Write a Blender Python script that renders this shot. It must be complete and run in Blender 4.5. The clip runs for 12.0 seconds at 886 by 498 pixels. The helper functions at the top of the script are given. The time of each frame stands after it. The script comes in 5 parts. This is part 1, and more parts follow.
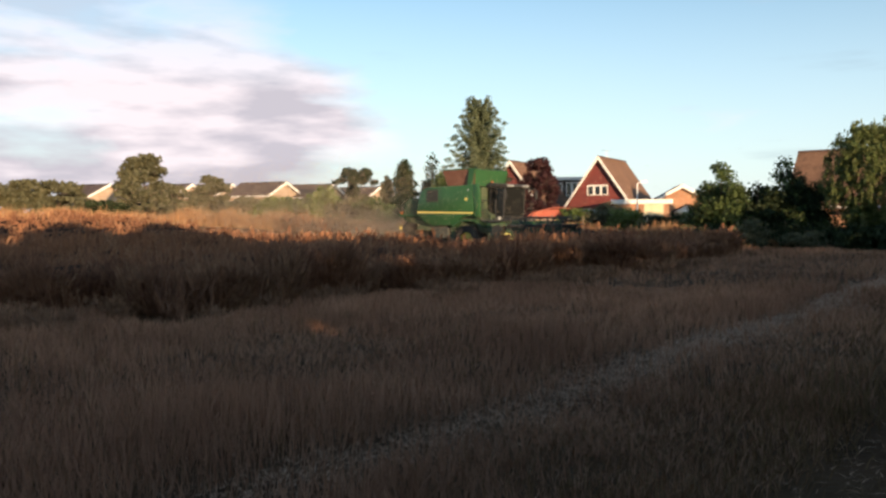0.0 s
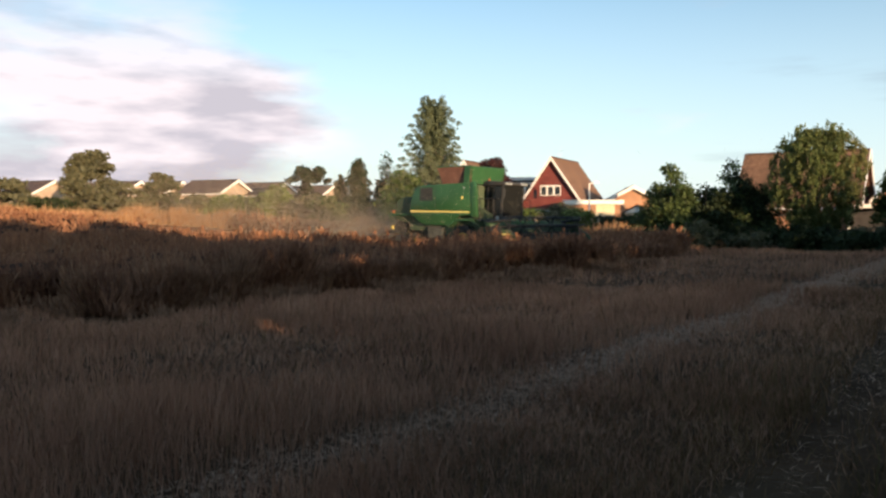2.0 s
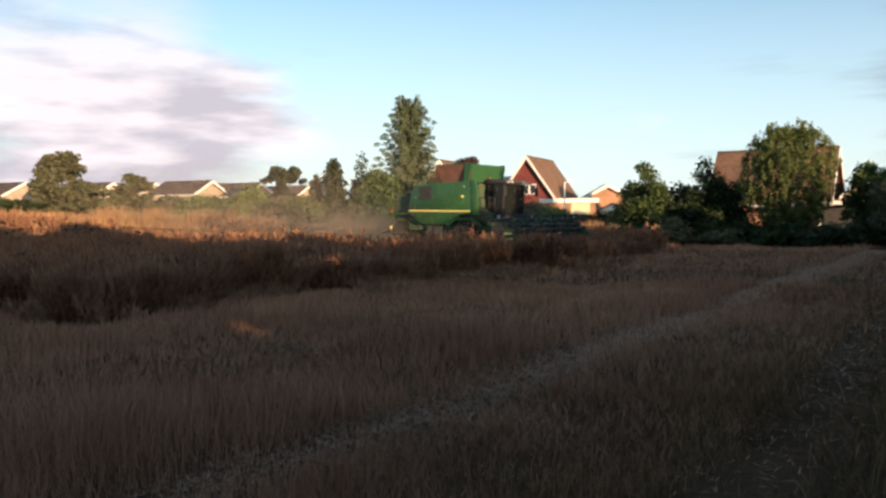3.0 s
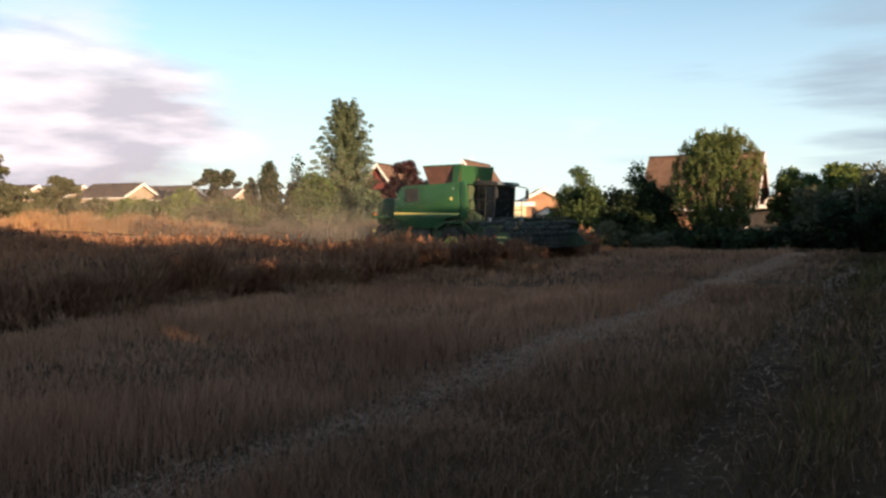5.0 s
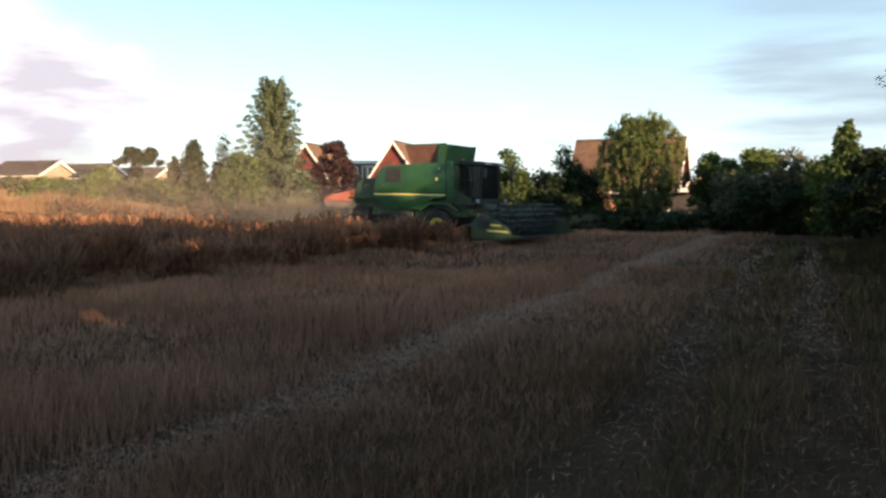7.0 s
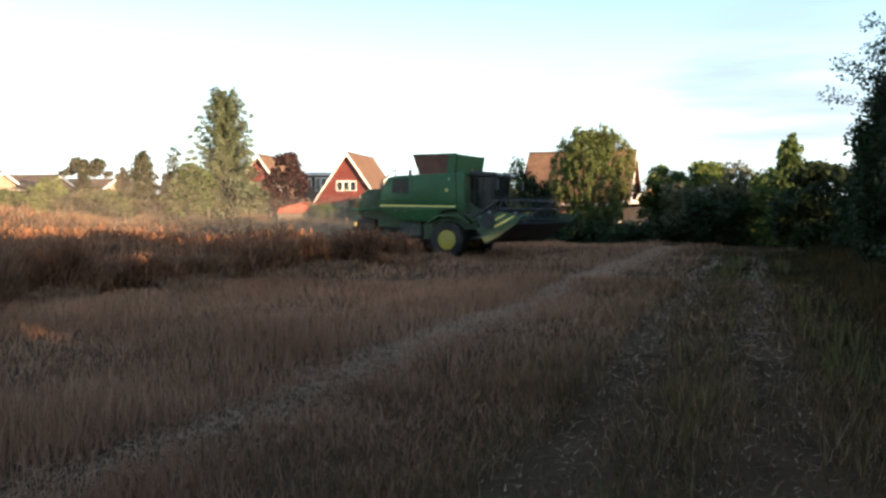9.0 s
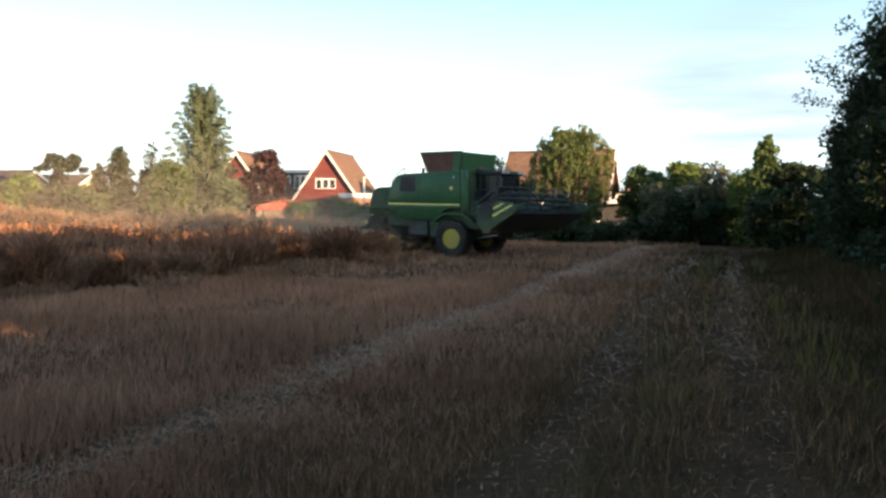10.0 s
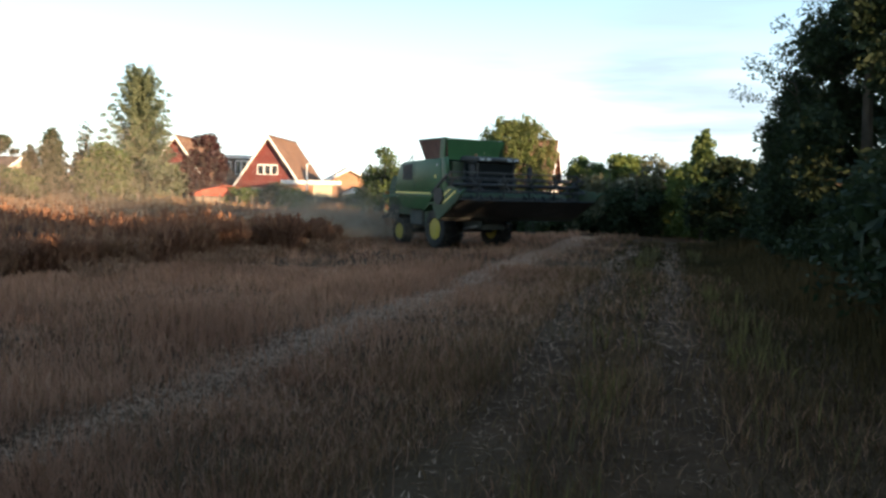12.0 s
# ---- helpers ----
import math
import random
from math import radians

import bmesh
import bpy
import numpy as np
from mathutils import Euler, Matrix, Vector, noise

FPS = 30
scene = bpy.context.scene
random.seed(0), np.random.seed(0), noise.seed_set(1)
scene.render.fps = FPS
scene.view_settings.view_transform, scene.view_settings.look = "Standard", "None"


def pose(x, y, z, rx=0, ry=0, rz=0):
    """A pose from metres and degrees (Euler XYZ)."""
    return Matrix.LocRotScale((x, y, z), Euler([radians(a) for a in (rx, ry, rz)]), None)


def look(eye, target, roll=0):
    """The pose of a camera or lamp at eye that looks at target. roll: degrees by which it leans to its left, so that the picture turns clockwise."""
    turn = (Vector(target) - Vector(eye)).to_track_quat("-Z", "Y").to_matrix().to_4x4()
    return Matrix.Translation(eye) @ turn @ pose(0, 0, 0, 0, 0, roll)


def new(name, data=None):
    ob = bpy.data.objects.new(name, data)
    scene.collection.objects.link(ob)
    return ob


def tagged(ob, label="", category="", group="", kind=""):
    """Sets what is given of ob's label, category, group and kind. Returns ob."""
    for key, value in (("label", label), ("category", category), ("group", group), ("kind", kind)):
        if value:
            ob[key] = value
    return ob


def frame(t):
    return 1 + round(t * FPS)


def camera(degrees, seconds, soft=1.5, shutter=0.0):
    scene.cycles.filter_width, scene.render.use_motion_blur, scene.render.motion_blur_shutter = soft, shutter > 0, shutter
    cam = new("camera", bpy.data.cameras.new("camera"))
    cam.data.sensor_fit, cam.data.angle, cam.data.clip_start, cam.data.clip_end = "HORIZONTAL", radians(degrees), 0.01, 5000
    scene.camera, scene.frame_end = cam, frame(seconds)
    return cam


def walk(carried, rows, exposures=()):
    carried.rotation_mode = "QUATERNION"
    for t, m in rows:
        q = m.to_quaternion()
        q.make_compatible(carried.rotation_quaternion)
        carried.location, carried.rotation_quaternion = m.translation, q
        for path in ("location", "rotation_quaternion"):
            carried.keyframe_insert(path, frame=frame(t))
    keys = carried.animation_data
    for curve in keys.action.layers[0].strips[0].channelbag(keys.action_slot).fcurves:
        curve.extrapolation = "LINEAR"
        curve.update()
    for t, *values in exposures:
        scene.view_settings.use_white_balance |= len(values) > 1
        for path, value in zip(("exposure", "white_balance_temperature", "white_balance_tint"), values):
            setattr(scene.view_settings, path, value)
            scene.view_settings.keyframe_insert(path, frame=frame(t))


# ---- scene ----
EYE = 1.85
CAMERA_ROWS = (
    (0, -0.000, -2.122, 0.301),
    (0.5, -1.135, -1.239, 0.821),
    (1, -1.684, -1.229, 0.546),
    (1.5, -2.602, -1.951, 0.081),
    (2, -3.213, -2.170, -0.010),
    (2.5, -3.579, -2.062, 0.368),
    (3, -4.880, -2.216, 0.422),
    (5, -9.257, -2.004, 0.430),
    (5.5, -10.740, -2.565, 0.403),
    (6, -11.085, -2.480, 0.479),
    (6.5, -12.347, -3.147, 0.335),
    (7, -14.179, -3.330, 0.058),
    (9, -17.381, -2.508, 0.093),
    (9.5, -17.751, -2.195, -0.312),
    (10, -18.818, -2.612, -0.268),
    (10.5, -20.443, -3.097, -0.632),
    (11, -20.946, -3.083, -0.943),
    (11.5, -21.147, -2.746, -1.099),
    (12, -22.755, -3.369, -1.072),
)  # seconds, yaw, pitch, roll in degrees
cam = camera(57.0, 12.0, soft=2.6, shutter=0.5)
walk(cam, [(t, pose(0.011 * t, 0.0, EYE, 90 + p, r, y)) for t, y, p, r in CAMERA_ROWS],
     exposures=((0, 1.10), (3, 1.15), (5.5, 1.25), (7, 1.48), (9, 1.88), (12, 1.86)))

# ---- world and sun: a low evening sun behind the right shoulder ----
SUN_AZ, SUN_EL = 155.0, 5.3  # degrees clockwise from straight ahead, degrees above the horizon
to_sun = Vector((math.sin(radians(SUN_AZ)) * math.cos(radians(SUN_EL)),
                 math.cos(radians(SUN_AZ)) * math.cos(radians(SUN_EL)), math.sin(radians(SUN_EL))))


def make_world():
    world = bpy.data.worlds.new("evening_sky")
    scene.world = world
    world.use_nodes = True
    nt = world.node_tree
    nt.nodes.clear()
    n, l = nt.nodes.new, nt.links.new
    out = n("ShaderNodeOutputWorld")
    bg = n("ShaderNodeBackground")
    sky = n("ShaderNodeTexSky")
    sky.sky_type, sky.sun_disc = "NISHITA", False
    sky.sun_elevation, sky.sun_rotation = radians(SUN_EL + 7), radians(SUN_AZ)
    sky.air_density, sky.dust_density, sky.ozone_density = 1.0, 0.6, 1.2
    co = n("ShaderNodeTexCoord")
    # heaped cloud banks: fine noise, a little flattened, over broad streaks
    def drift(stretch, shift, scale, detail, rough):
        mp = n("ShaderNodeMapping")
        mp.inputs["Scale"].default_value = stretch
        mp.inputs["Location"].default_value = shift
        l(co.outputs["Generated"], mp.inputs["Vector"])
        nz = n("ShaderNodeTexNoise")
        nz.inputs["Scale"].default_value, nz.inputs["Detail"].default_value, nz.inputs["Roughness"].default_value = scale, detail, rough
        l(mp.outputs["Vector"], nz.inputs["Vector"])
        return nz.outputs["Fac"]

    def bank(way, near, far, gain):
        dot = n("ShaderNodeVectorMath")
        dot.operation = "DOT_PRODUCT"
        dot.inputs[1].default_value = Vector(way).normalized()
        l(co.outputs["Generated"], dot.inputs[0])
        mr = n("ShaderNodeMapRange")
        mr.interpolation_type = "SMOOTHSTEP"
        mr.inputs["From Min"].default_value, mr.inputs["From Max"].default_value, mr.inputs["To Max"].default_value = near, far, gain
        l(dot.outputs["Value"], mr.inputs["Value"])
        return mr.outputs["Result"]

    def plus(p, q, op="ADD"):
        m = n("ShaderNodeMath")
        m.operation = op
        for k, v in enumerate((p, q)):
            if isinstance(v, float):
                m.inputs[k].default_value = v
            else:
                l(v, m.inputs[k])
        return m.outputs["Value"]

    heaps = drift((1.0, 1.0, 3.4), CLOUD_SHIFT, 5.5, 8.0, 0.55)
    streaks = drift((1.5, 1.5, 9.0), (0.0, 0.0, 0.35), 1.5, 6.0, 0.5)
    # a broad bank low on one side of the sky, trailing off towards the middle
    total = plus(plus(heaps, 0.55, "MULTIPLY"), plus(streaks, 0.45, "MULTIPLY"))
    total = plus(total, bank((-0.47, 0.87, 0.15), 0.925, 0.998, 0.30))
    total = plus(total, bank((-0.20, 0.97, 0.085), 0.980, 0.9995, 0.19))
    ramp = n("ShaderNodeValToRGB")
    ramp.color_ramp.elements[0].position, ramp.color_ramp.elements[1].position = 0.58, 0.80
    l(total, ramp.inputs["Fac"])
    # clouds thin out overhead
    sep = n("ShaderNodeSeparateXYZ")
    l(co.outputs["Generated"], sep.inputs["Vector"])
    low = n("ShaderNodeMapRange")
    low.inputs["From Min"].default_value, low.inputs["From Max"].default_value = 0.32, 0.15
    l(sep.outputs["Z"], low.inputs["Value"])
    mul = n("ShaderNodeMath")
    mul.operation = "MULTIPLY"
    l(ramp.outputs["Color"], mul.inputs[0])
    l(low.outputs["Result"], mul.inputs[1])
    # cloud body: grey mauve with pink-white lit parts
    body = n("ShaderNodeValToRGB")
    body.color_ramp.elements[0].position, body.color_ramp.elements[1].position = 0.42, 0.58
    body.color_ramp.elements[0].color, body.color_ramp.elements[1].color = CLOUD_DARK, CLOUD_LIT
    l(drift((1.0, 1.0, 4.2), (0.3, 0.1, 0.12), 6.5, 6.0, 0.5), body.inputs["Fac"])
    # thin veil near the skyline
    veil = n("ShaderNodeMapRange")
    veil.inputs["From Min"].default_value, veil.inputs["From Max"].default_value = 0.30, 0.0
    veil.inputs["To Max"].default_value = 0.75
    l(sep.outputs["Z"], veil.inputs["Value"])
    scale = n("ShaderNodeMix")
    scale.data_type, scale.blend_type = "RGBA", "MULTIPLY"
    scale.inputs[0].default_value = 1.0
    scale.inputs[7].default_value = SKY_GAIN
    l(sky.outputs["Color"], scale.inputs[6])
    hz = n("ShaderNodeMix")
    hz.data_type = "RGBA"
    hz.inputs[7].default_value = VEIL
    l(veil.outputs["Result"], hz.inputs[0])
    l(scale.outputs[2], hz.inputs[6])
    mix = n("ShaderNodeMix")
    mix.data_type = "RGBA"
    l(mul.outputs["Value"], mix.inputs[0])
    l(hz.outputs[2], mix.inputs[6])
    l(body.outputs["Color"], mix.inputs[7])
    # a thin blue-grey bank low on the other side
    wisps = plus(plus(drift((1.3, 1.3, 11.0), (0.0, 0.0, 0.66), 3.0, 6.0, 0.5), 1.4, "MULTIPLY"), -0.4)
    wisps = plus(wisps, bank((0.625, 0.77, 0.115), 0.980, 0.9985, 0.50))
    wisps = plus(wisps, bank((0.41, 0.90, 0.115), 0.990, 0.9990, 0.30))
    soft = n("ShaderNodeMapRange")
    soft.interpolation_type = "SMOOTHSTEP"
    soft.inputs["From Min"].default_value, soft.inputs["From Max"].default_value, soft.inputs["To Max"].default_value = 0.58, 1.0, 0.75
    l(wisps, soft.inputs["Value"])
    last = n("ShaderNodeMix")
    last.data_type = "RGBA"
    last.inputs[7].default_value = CLOUD_BLUE
    under = n("ShaderNodeMapRange")
    under.inputs["From Min"].default_value, under.inputs["From Max"].default_value = 0.26, 0.18
    l(sep.outputs["Z"], under.inputs["Value"])
    l(plus(soft.outputs["Result"], under.outputs["Result"], "MULTIPLY"), last.inputs[0])
    l(mix.outputs[2], last.inputs[6])
    l(last.outputs[2], bg.inputs["Color"])
    bg.inputs["Strength"].default_value = SKY_STRENGTH
    l(bg.outputs["Background"], out.inputs["Surface"])


SKY_STRENGTH = 0.078
SKY_GAIN = (0.97, 1.12, 1.16, 1)
VEIL = (5.1, 5.7, 6.4, 1)
CLOUD_DARK, CLOUD_LIT = (3.9, 3.65, 4.05, 1), (6.3, 5.6, 5.85, 1)
CLOUD_BLUE = (2.2, 2.65, 3.2, 1)
CLOUD_SHIFT = (0.0, 0.0, 0.0)
make_world()
sun = new("sun", bpy.data.lights.new("sun", "SUN"))
sun.data.energy, sun.data.angle, sun.data.color = 4.2, radians(0.6), (1.0, 0.69, 0.41)
sun.matrix_world = look(to_sun * 100, (0, 0, 0))

# ---- materials ----
def mat(name, c1, c2, scale=4.0, rough=0.8, bump=0.3, bump_scale=None, metal=0.0, stretch=(1, 1, 1), c3=None,
        island=0.0, objvar=0.0, spec=0.3, through_light=0.0, bump_dist=0.02):
    """Two-scale noise between c1 and c2, stains towards c3, fine relief."""
    m = bpy.data.materials.new(name)
    m.use_nodes = True
    nt = m.node_tree
    n, l = nt.nodes.new, nt.links.new
    bs = nt.nodes["Principled BSDF"]
    co = n("ShaderNodeTexCoord")
    mp = n("ShaderNodeMapping")
    mp.inputs["Scale"].default_value = stretch
    l(co.outputs["Object"], mp.inputs["Vector"])
    nz = n("ShaderNodeTexNoise")
    nz.inputs["Scale"].default_value, nz.inputs["Detail"].default_value = scale, 6
    l(mp.outputs["Vector"], nz.inputs["Vector"])
    rp = n("ShaderNodeMapRange")
    rp.inputs["From Min"].default_value, rp.inputs["From Max"].default_value = 0.3, 0.7
    l(nz.outputs["Fac"], rp.inputs["Value"])
    mx = n("ShaderNodeMix")
    mx.data_type = "RGBA"
    mx.inputs[6].default_value, mx.inputs[7].default_value = (*c1, 1), (*c2, 1)
    fac = rp.outputs["Result"]
    if island or objvar:
        src = n("ShaderNodeNewGeometry").outputs["Random Per Island"] if island else n("ShaderNodeObjectInfo").outputs["Random"]
        am = island or objvar
        mm = n("ShaderNodeMix")
        mm.inputs[0].default_value = am
        l(fac, mm.inputs[2])
        l(src, mm.inputs[3])
        fac = mm.outputs[0]
    l(fac, mx.inputs[0])
    col = mx.outputs[2]
    if c3:
        st = n("ShaderNodeTexNoise")
        st.inputs["Scale"].default_value, st.inputs["Detail"].default_value = scale * 0.17, 5
        l(co.outputs["Object"], st.inputs["Vector"])
        sr = n("ShaderNodeMapRange")
        sr.inputs["From Min"].default_value, sr.inputs["From Max"].default_value = 0.48, 0.68
        l(st.outputs["Fac"], sr.inputs["Value"])
        m3 = n("ShaderNodeMix")
        m3.data_type = "RGBA"
        m3.inputs[7].default_value = (*c3, 1)
        l(sr.outputs["Result"], m3.inputs[0])
        l(col, m3.inputs[6])
        col = m3.outputs[2]
    l(col, bs.inputs["Base Color"])
    bs.inputs["Roughness"].default_value, bs.inputs["Metallic"].default_value = rough, metal
    bs.inputs["Specular IOR Level"].default_value = spec
    if bump:
        bn = n("ShaderNodeTexNoise")
        bn.inputs["Scale"].default_value, bn.inputs["Detail"].default_value = bump_scale or scale * 6, 4
        l(mp.outputs["Vector"], bn.inputs["Vector"])
        bp = n("ShaderNodeBump")
        bp.inputs["Strength"].default_value, bp.inputs["Distance"].default_value = bump, bump_dist
        l(bn.outputs["Fac"], bp.inputs["Height"])
        l(bp.outputs["Normal"], bs.inputs["Normal"])
    if through_light:
        tr = n("ShaderNodeBsdfTranslucent")
        l(col, tr.inputs["Color"])
        ms = n("ShaderNodeMixShader")
        ms.inputs[0].default_value = through_light
        l(bs.outputs["BSDF"], ms.inputs[1])
        l(tr.outputs["BSDF"], ms.inputs[2])
        l(ms.outputs["Shader"], nt.nodes["Material Output"].inputs["Surface"])
    return m


def courses(name, c1, c2, joint, width, height, rough=0.85):
    """Brick or tile courses too far off to pick apart: colour by course, recessed joints."""
    m = bpy.data.materials.new(name)
    m.use_nodes = True
    nt = m.node_tree
    n, l = nt.nodes.new, nt.links.new
    bs = nt.nodes["Principled BSDF"]
    co = n("ShaderNodeTexCoord")
    bk = n("ShaderNodeTexBrick")
    bk.inputs["Color1"].default_value, bk.inputs["Color2"].default_value, bk.inputs["Mortar"].default_value = (*c1, 1), (*c2, 1), (*joint, 1)
    bk.inputs["Scale"].default_value, bk.inputs["Mortar Size"].default_value = 1.0, 0.012
    bk.inputs["Brick Width"].default_value, bk.inputs["Row Height"].default_value = width, height
    l(co.outputs["UV"], bk.inputs["Vector"])
    nz = n("ShaderNodeTexNoise")
    nz.inputs["Scale"].default_value, nz.inputs["Detail"].default_value = 0.9, 6
    l(co.outputs["Object"], nz.inputs["Vector"])
    mx = n("ShaderNodeMix")
    mx.data_type, mx.blend_type = "RGBA", "OVERLAY"
    mx.inputs[0].default_value = 0.55
    l(bk.outputs["Color"], mx.inputs[6])
    l(nz.outputs["Fac"], mx.inputs[7])
    l(mx.outputs[2], bs.inputs["Base Color"])
    bp = n("ShaderNodeBump")
    bp.inputs["Strength"].default_value, bp.inputs["Distance"].default_value = 0.6, 0.02
    bp.invert = True
    l(bk.outputs["Fac"], bp.inputs["Height"])
    l(bp.outputs["Normal"], bs.inputs["Normal"])
    bs.inputs["Roughness"].default_value = rough
    return m


def glass_mat(name, tint=(0.02, 0.025, 0.03), rough=0.05, spec=0.5):
    m = bpy.data.materials.new(name)
    m.use_nodes = True
    bs = m.node_tree.nodes["Principled BSDF"]
    bs.inputs["Base Color"].default_value = (*tint, 1)
    bs.inputs["Roughness"].default_value = rough
    bs.inputs["Specular IOR Level"].default_value = spec
    return m


M_SOIL = mat("field_soil", (0.052, 0.027, 0.014), (0.110, 0.057, 0.030), 1.3, 0.95, 0.9, 9.0, c3=(0.105, 0.062, 0.033), bump_dist=0.06, spec=0.04)
M_STRAW = mat("stubble_stalks", (0.300, 0.142, 0.085), (0.58, 0.308, 0.188), 0.8, 0.85, 0.0, island=0.45, c3=(0.270, 0.128, 0.078), spec=0.06)
# Darker copy of the stubble colour, for stalks in the hedge's shade.
M_STRAW_SHADED = mat("hedge_shaded_stubble_stalks", (0.135, 0.072, 0.036), (0.30, 0.170, 0.085), 0.8, 0.88, 0.0, island=0.5, c3=(0.11, 0.075, 0.032), spec=0.05)
M_CHAFF = mat("pale_straw_litter", (0.365, 0.202, 0.128), (0.58, 0.350, 0.225), 2.0, 0.9, 0.0, island=0.75, spec=0.05)
M_CROP_TAN = mat("bleached_rape_crop", (0.165, 0.085, 0.052), (0.37, 0.205, 0.120), 0.9, 0.85, 0.0, island=0.6, through_light=0.15, spec=0.08)
M_CROP = mat("ripe_rape_crop", (0.115, 0.052, 0.036), (0.36, 0.180, 0.100), 0.6, 0.85, 0.0, island=0.45, c3=(0.27, 0.125, 0.066), through_light=0.15, spec=0.08)
# Far darker than the stems, to paint the shade inside the stand.
M_CROP_SHADE = mat("crop_inner_shade", (0.040, 0.023, 0.016), (0.080, 0.045, 0.031), 2.0, 0.95, 0.9, 8.0, bump_dist=0.08, spec=0.02)
M_DRYGRASS = mat("dry_margin_grass", (0.34, 0.178, 0.088), (0.53, 0.315, 0.16), 1.2, 0.85, 0.0, island=0.6, through_light=0.2)
M_WEED = mat("green_weeds", (0.100, 0.078, 0.028), (0.225, 0.168, 0.060), 1.2, 0.8, 0.0, island=0.6, c3=(0.14, 0.11, 0.05), through_light=0.15, spec=0.1)
# Rough grass, its colour lowered to stand in for shade beside the hedge.
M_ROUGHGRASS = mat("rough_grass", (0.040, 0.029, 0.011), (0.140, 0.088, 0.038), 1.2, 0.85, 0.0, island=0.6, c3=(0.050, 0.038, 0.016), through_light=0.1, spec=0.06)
M_BARK = mat("bark", (0.05, 0.036, 0.025), (0.12, 0.09, 0.065), 6, 0.95, 0.8, 20, stretch=(1, 1, 0.25))


def leaf(name, c1, c2, c3=None):
    return mat(name, c1, c2, 0.8, 0.65, 0.0, island=0.65, c3=c3, through_light=0.35, spec=0.25)


M_LEAF = leaf("leaf_green", (0.045, 0.075, 0.022), (0.130, 0.170, 0.055))
# Dark conifer green, lowered further to put the hedge's shade into its leaves.
M_LEAF_DARK = leaf("leaf_dark_and_shaded_green", (0.015, 0.025, 0.010), (0.044, 0.060, 0.023))
M_LEAF_LIGHT = leaf("leaf_light_green", (0.085, 0.125, 0.030), (0.190, 0.230, 0.070))
M_LEAF_BLUE = leaf("leaf_grey_green", (0.075, 0.098, 0.056), (0.195, 0.220, 0.125))
M_LEAF_WILLOW = leaf("leaf_willow", (0.080, 0.112, 0.036), (0.180, 0.195, 0.068), (0.24, 0.185, 0.08))
M_LEAF_PLUM = leaf("leaf_purple", (0.035, 0.014, 0.016), (0.080, 0.030, 0.030))
M_LEAF_OLIVE = leaf("leaf_dusty_olive", (0.085, 0.086, 0.046), (0.165, 0.155, 0.088))
M_RED_TILE = courses("red_brown_roof_tiles", (0.165, 0.088, 0.052), (0.215, 0.118, 0.07), (0.08, 0.04, 0.024), 0.25, 0.22)
M_DARK_TILE = courses("brown_roof_tiles", (0.10, 0.065, 0.05), (0.14, 0.09, 0.07), (0.05, 0.035, 0.03), 0.3, 0.25)
M_TILE_HUNG = courses("red_tile_hung_gable", (0.150, 0.034, 0.030), (0.195, 0.044, 0.038), (0.07, 0.016, 0.015), 0.2, 0.14)
M_BRICK = courses("orange_brick", (0.36, 0.155, 0.075), (0.44, 0.20, 0.10), (0.34, 0.27, 0.20), 0.225, 0.075)
M_BRICK_PALE = courses("buff_brick", (0.45, 0.30, 0.20), (0.52, 0.36, 0.25), (0.42, 0.36, 0.3), 0.225, 0.075)
M_WHITE = mat("white_painted_board", (0.74, 0.72, 0.68), (0.84, 0.82, 0.78), 3, 0.5, 0.1, 30)
M_CREAM = mat("cream_paint", (0.62, 0.52, 0.34), (0.70, 0.60, 0.42), 2, 0.6, 0.1, 30)
M_GREYWALL = mat("grey_render", (0.30, 0.29, 0.28), (0.40, 0.38, 0.36), 2, 0.85, 0.3, 20)
M_DARKCLAD = mat("dark_cladding", (0.035, 0.032, 0.035), (0.06, 0.055, 0.055), 3, 0.7, 0.2, 30)
M_REDSHED = mat("orange_red_sheeting", (0.27, 0.060, 0.038), (0.36, 0.095, 0.055), 2, 0.7, 0.3, 14)
M_PANE = glass_mat("window_pane")
M_FENCE = mat("weathered_timber", (0.16, 0.12, 0.09), (0.26, 0.21, 0.16), 5, 0.9, 0.5, 30, stretch=(1, 1, 0.2))
M_GALV = mat("galvanised_steel", (0.42, 0.43, 0.44), (0.55, 0.56, 0.57), 8, 0.45, 0.05, 40, metal=0.7)


# ---- mesh helpers ----
def mesh_object(name, verts, faces, material, parent=None, smooth=False, uv=None):
    me = bpy.data.meshes.new(name)
    me.from_pydata([tuple(v) for v in verts], [], [tuple(f) for f in faces])
    me.materials.append(material)
    if smooth:
        me.polygons.foreach_set("use_smooth", [True] * len(me.polygons))
    ob = new(name, me)
    if parent:
        ob.parent = parent
    return ob


def part(name, bm, material, parent, label="", smooth=False):
    """Links a bmesh as one mesh object under a thing or part."""
    me = bpy.data.meshes.new(name)
    bm.normal_update()
    bm.to_mesh(me)
    bm.free()
    me.materials.append(material)
    if smooth:
        me.polygons.foreach_set("use_smooth", [True] * len(me.polygons))
        me.set_sharp_from_angle(angle=radians(35))
    ob = new(name, me)
    if parent:
        ob.parent = parent
    if label:
        ob["label"] = label
    return ob


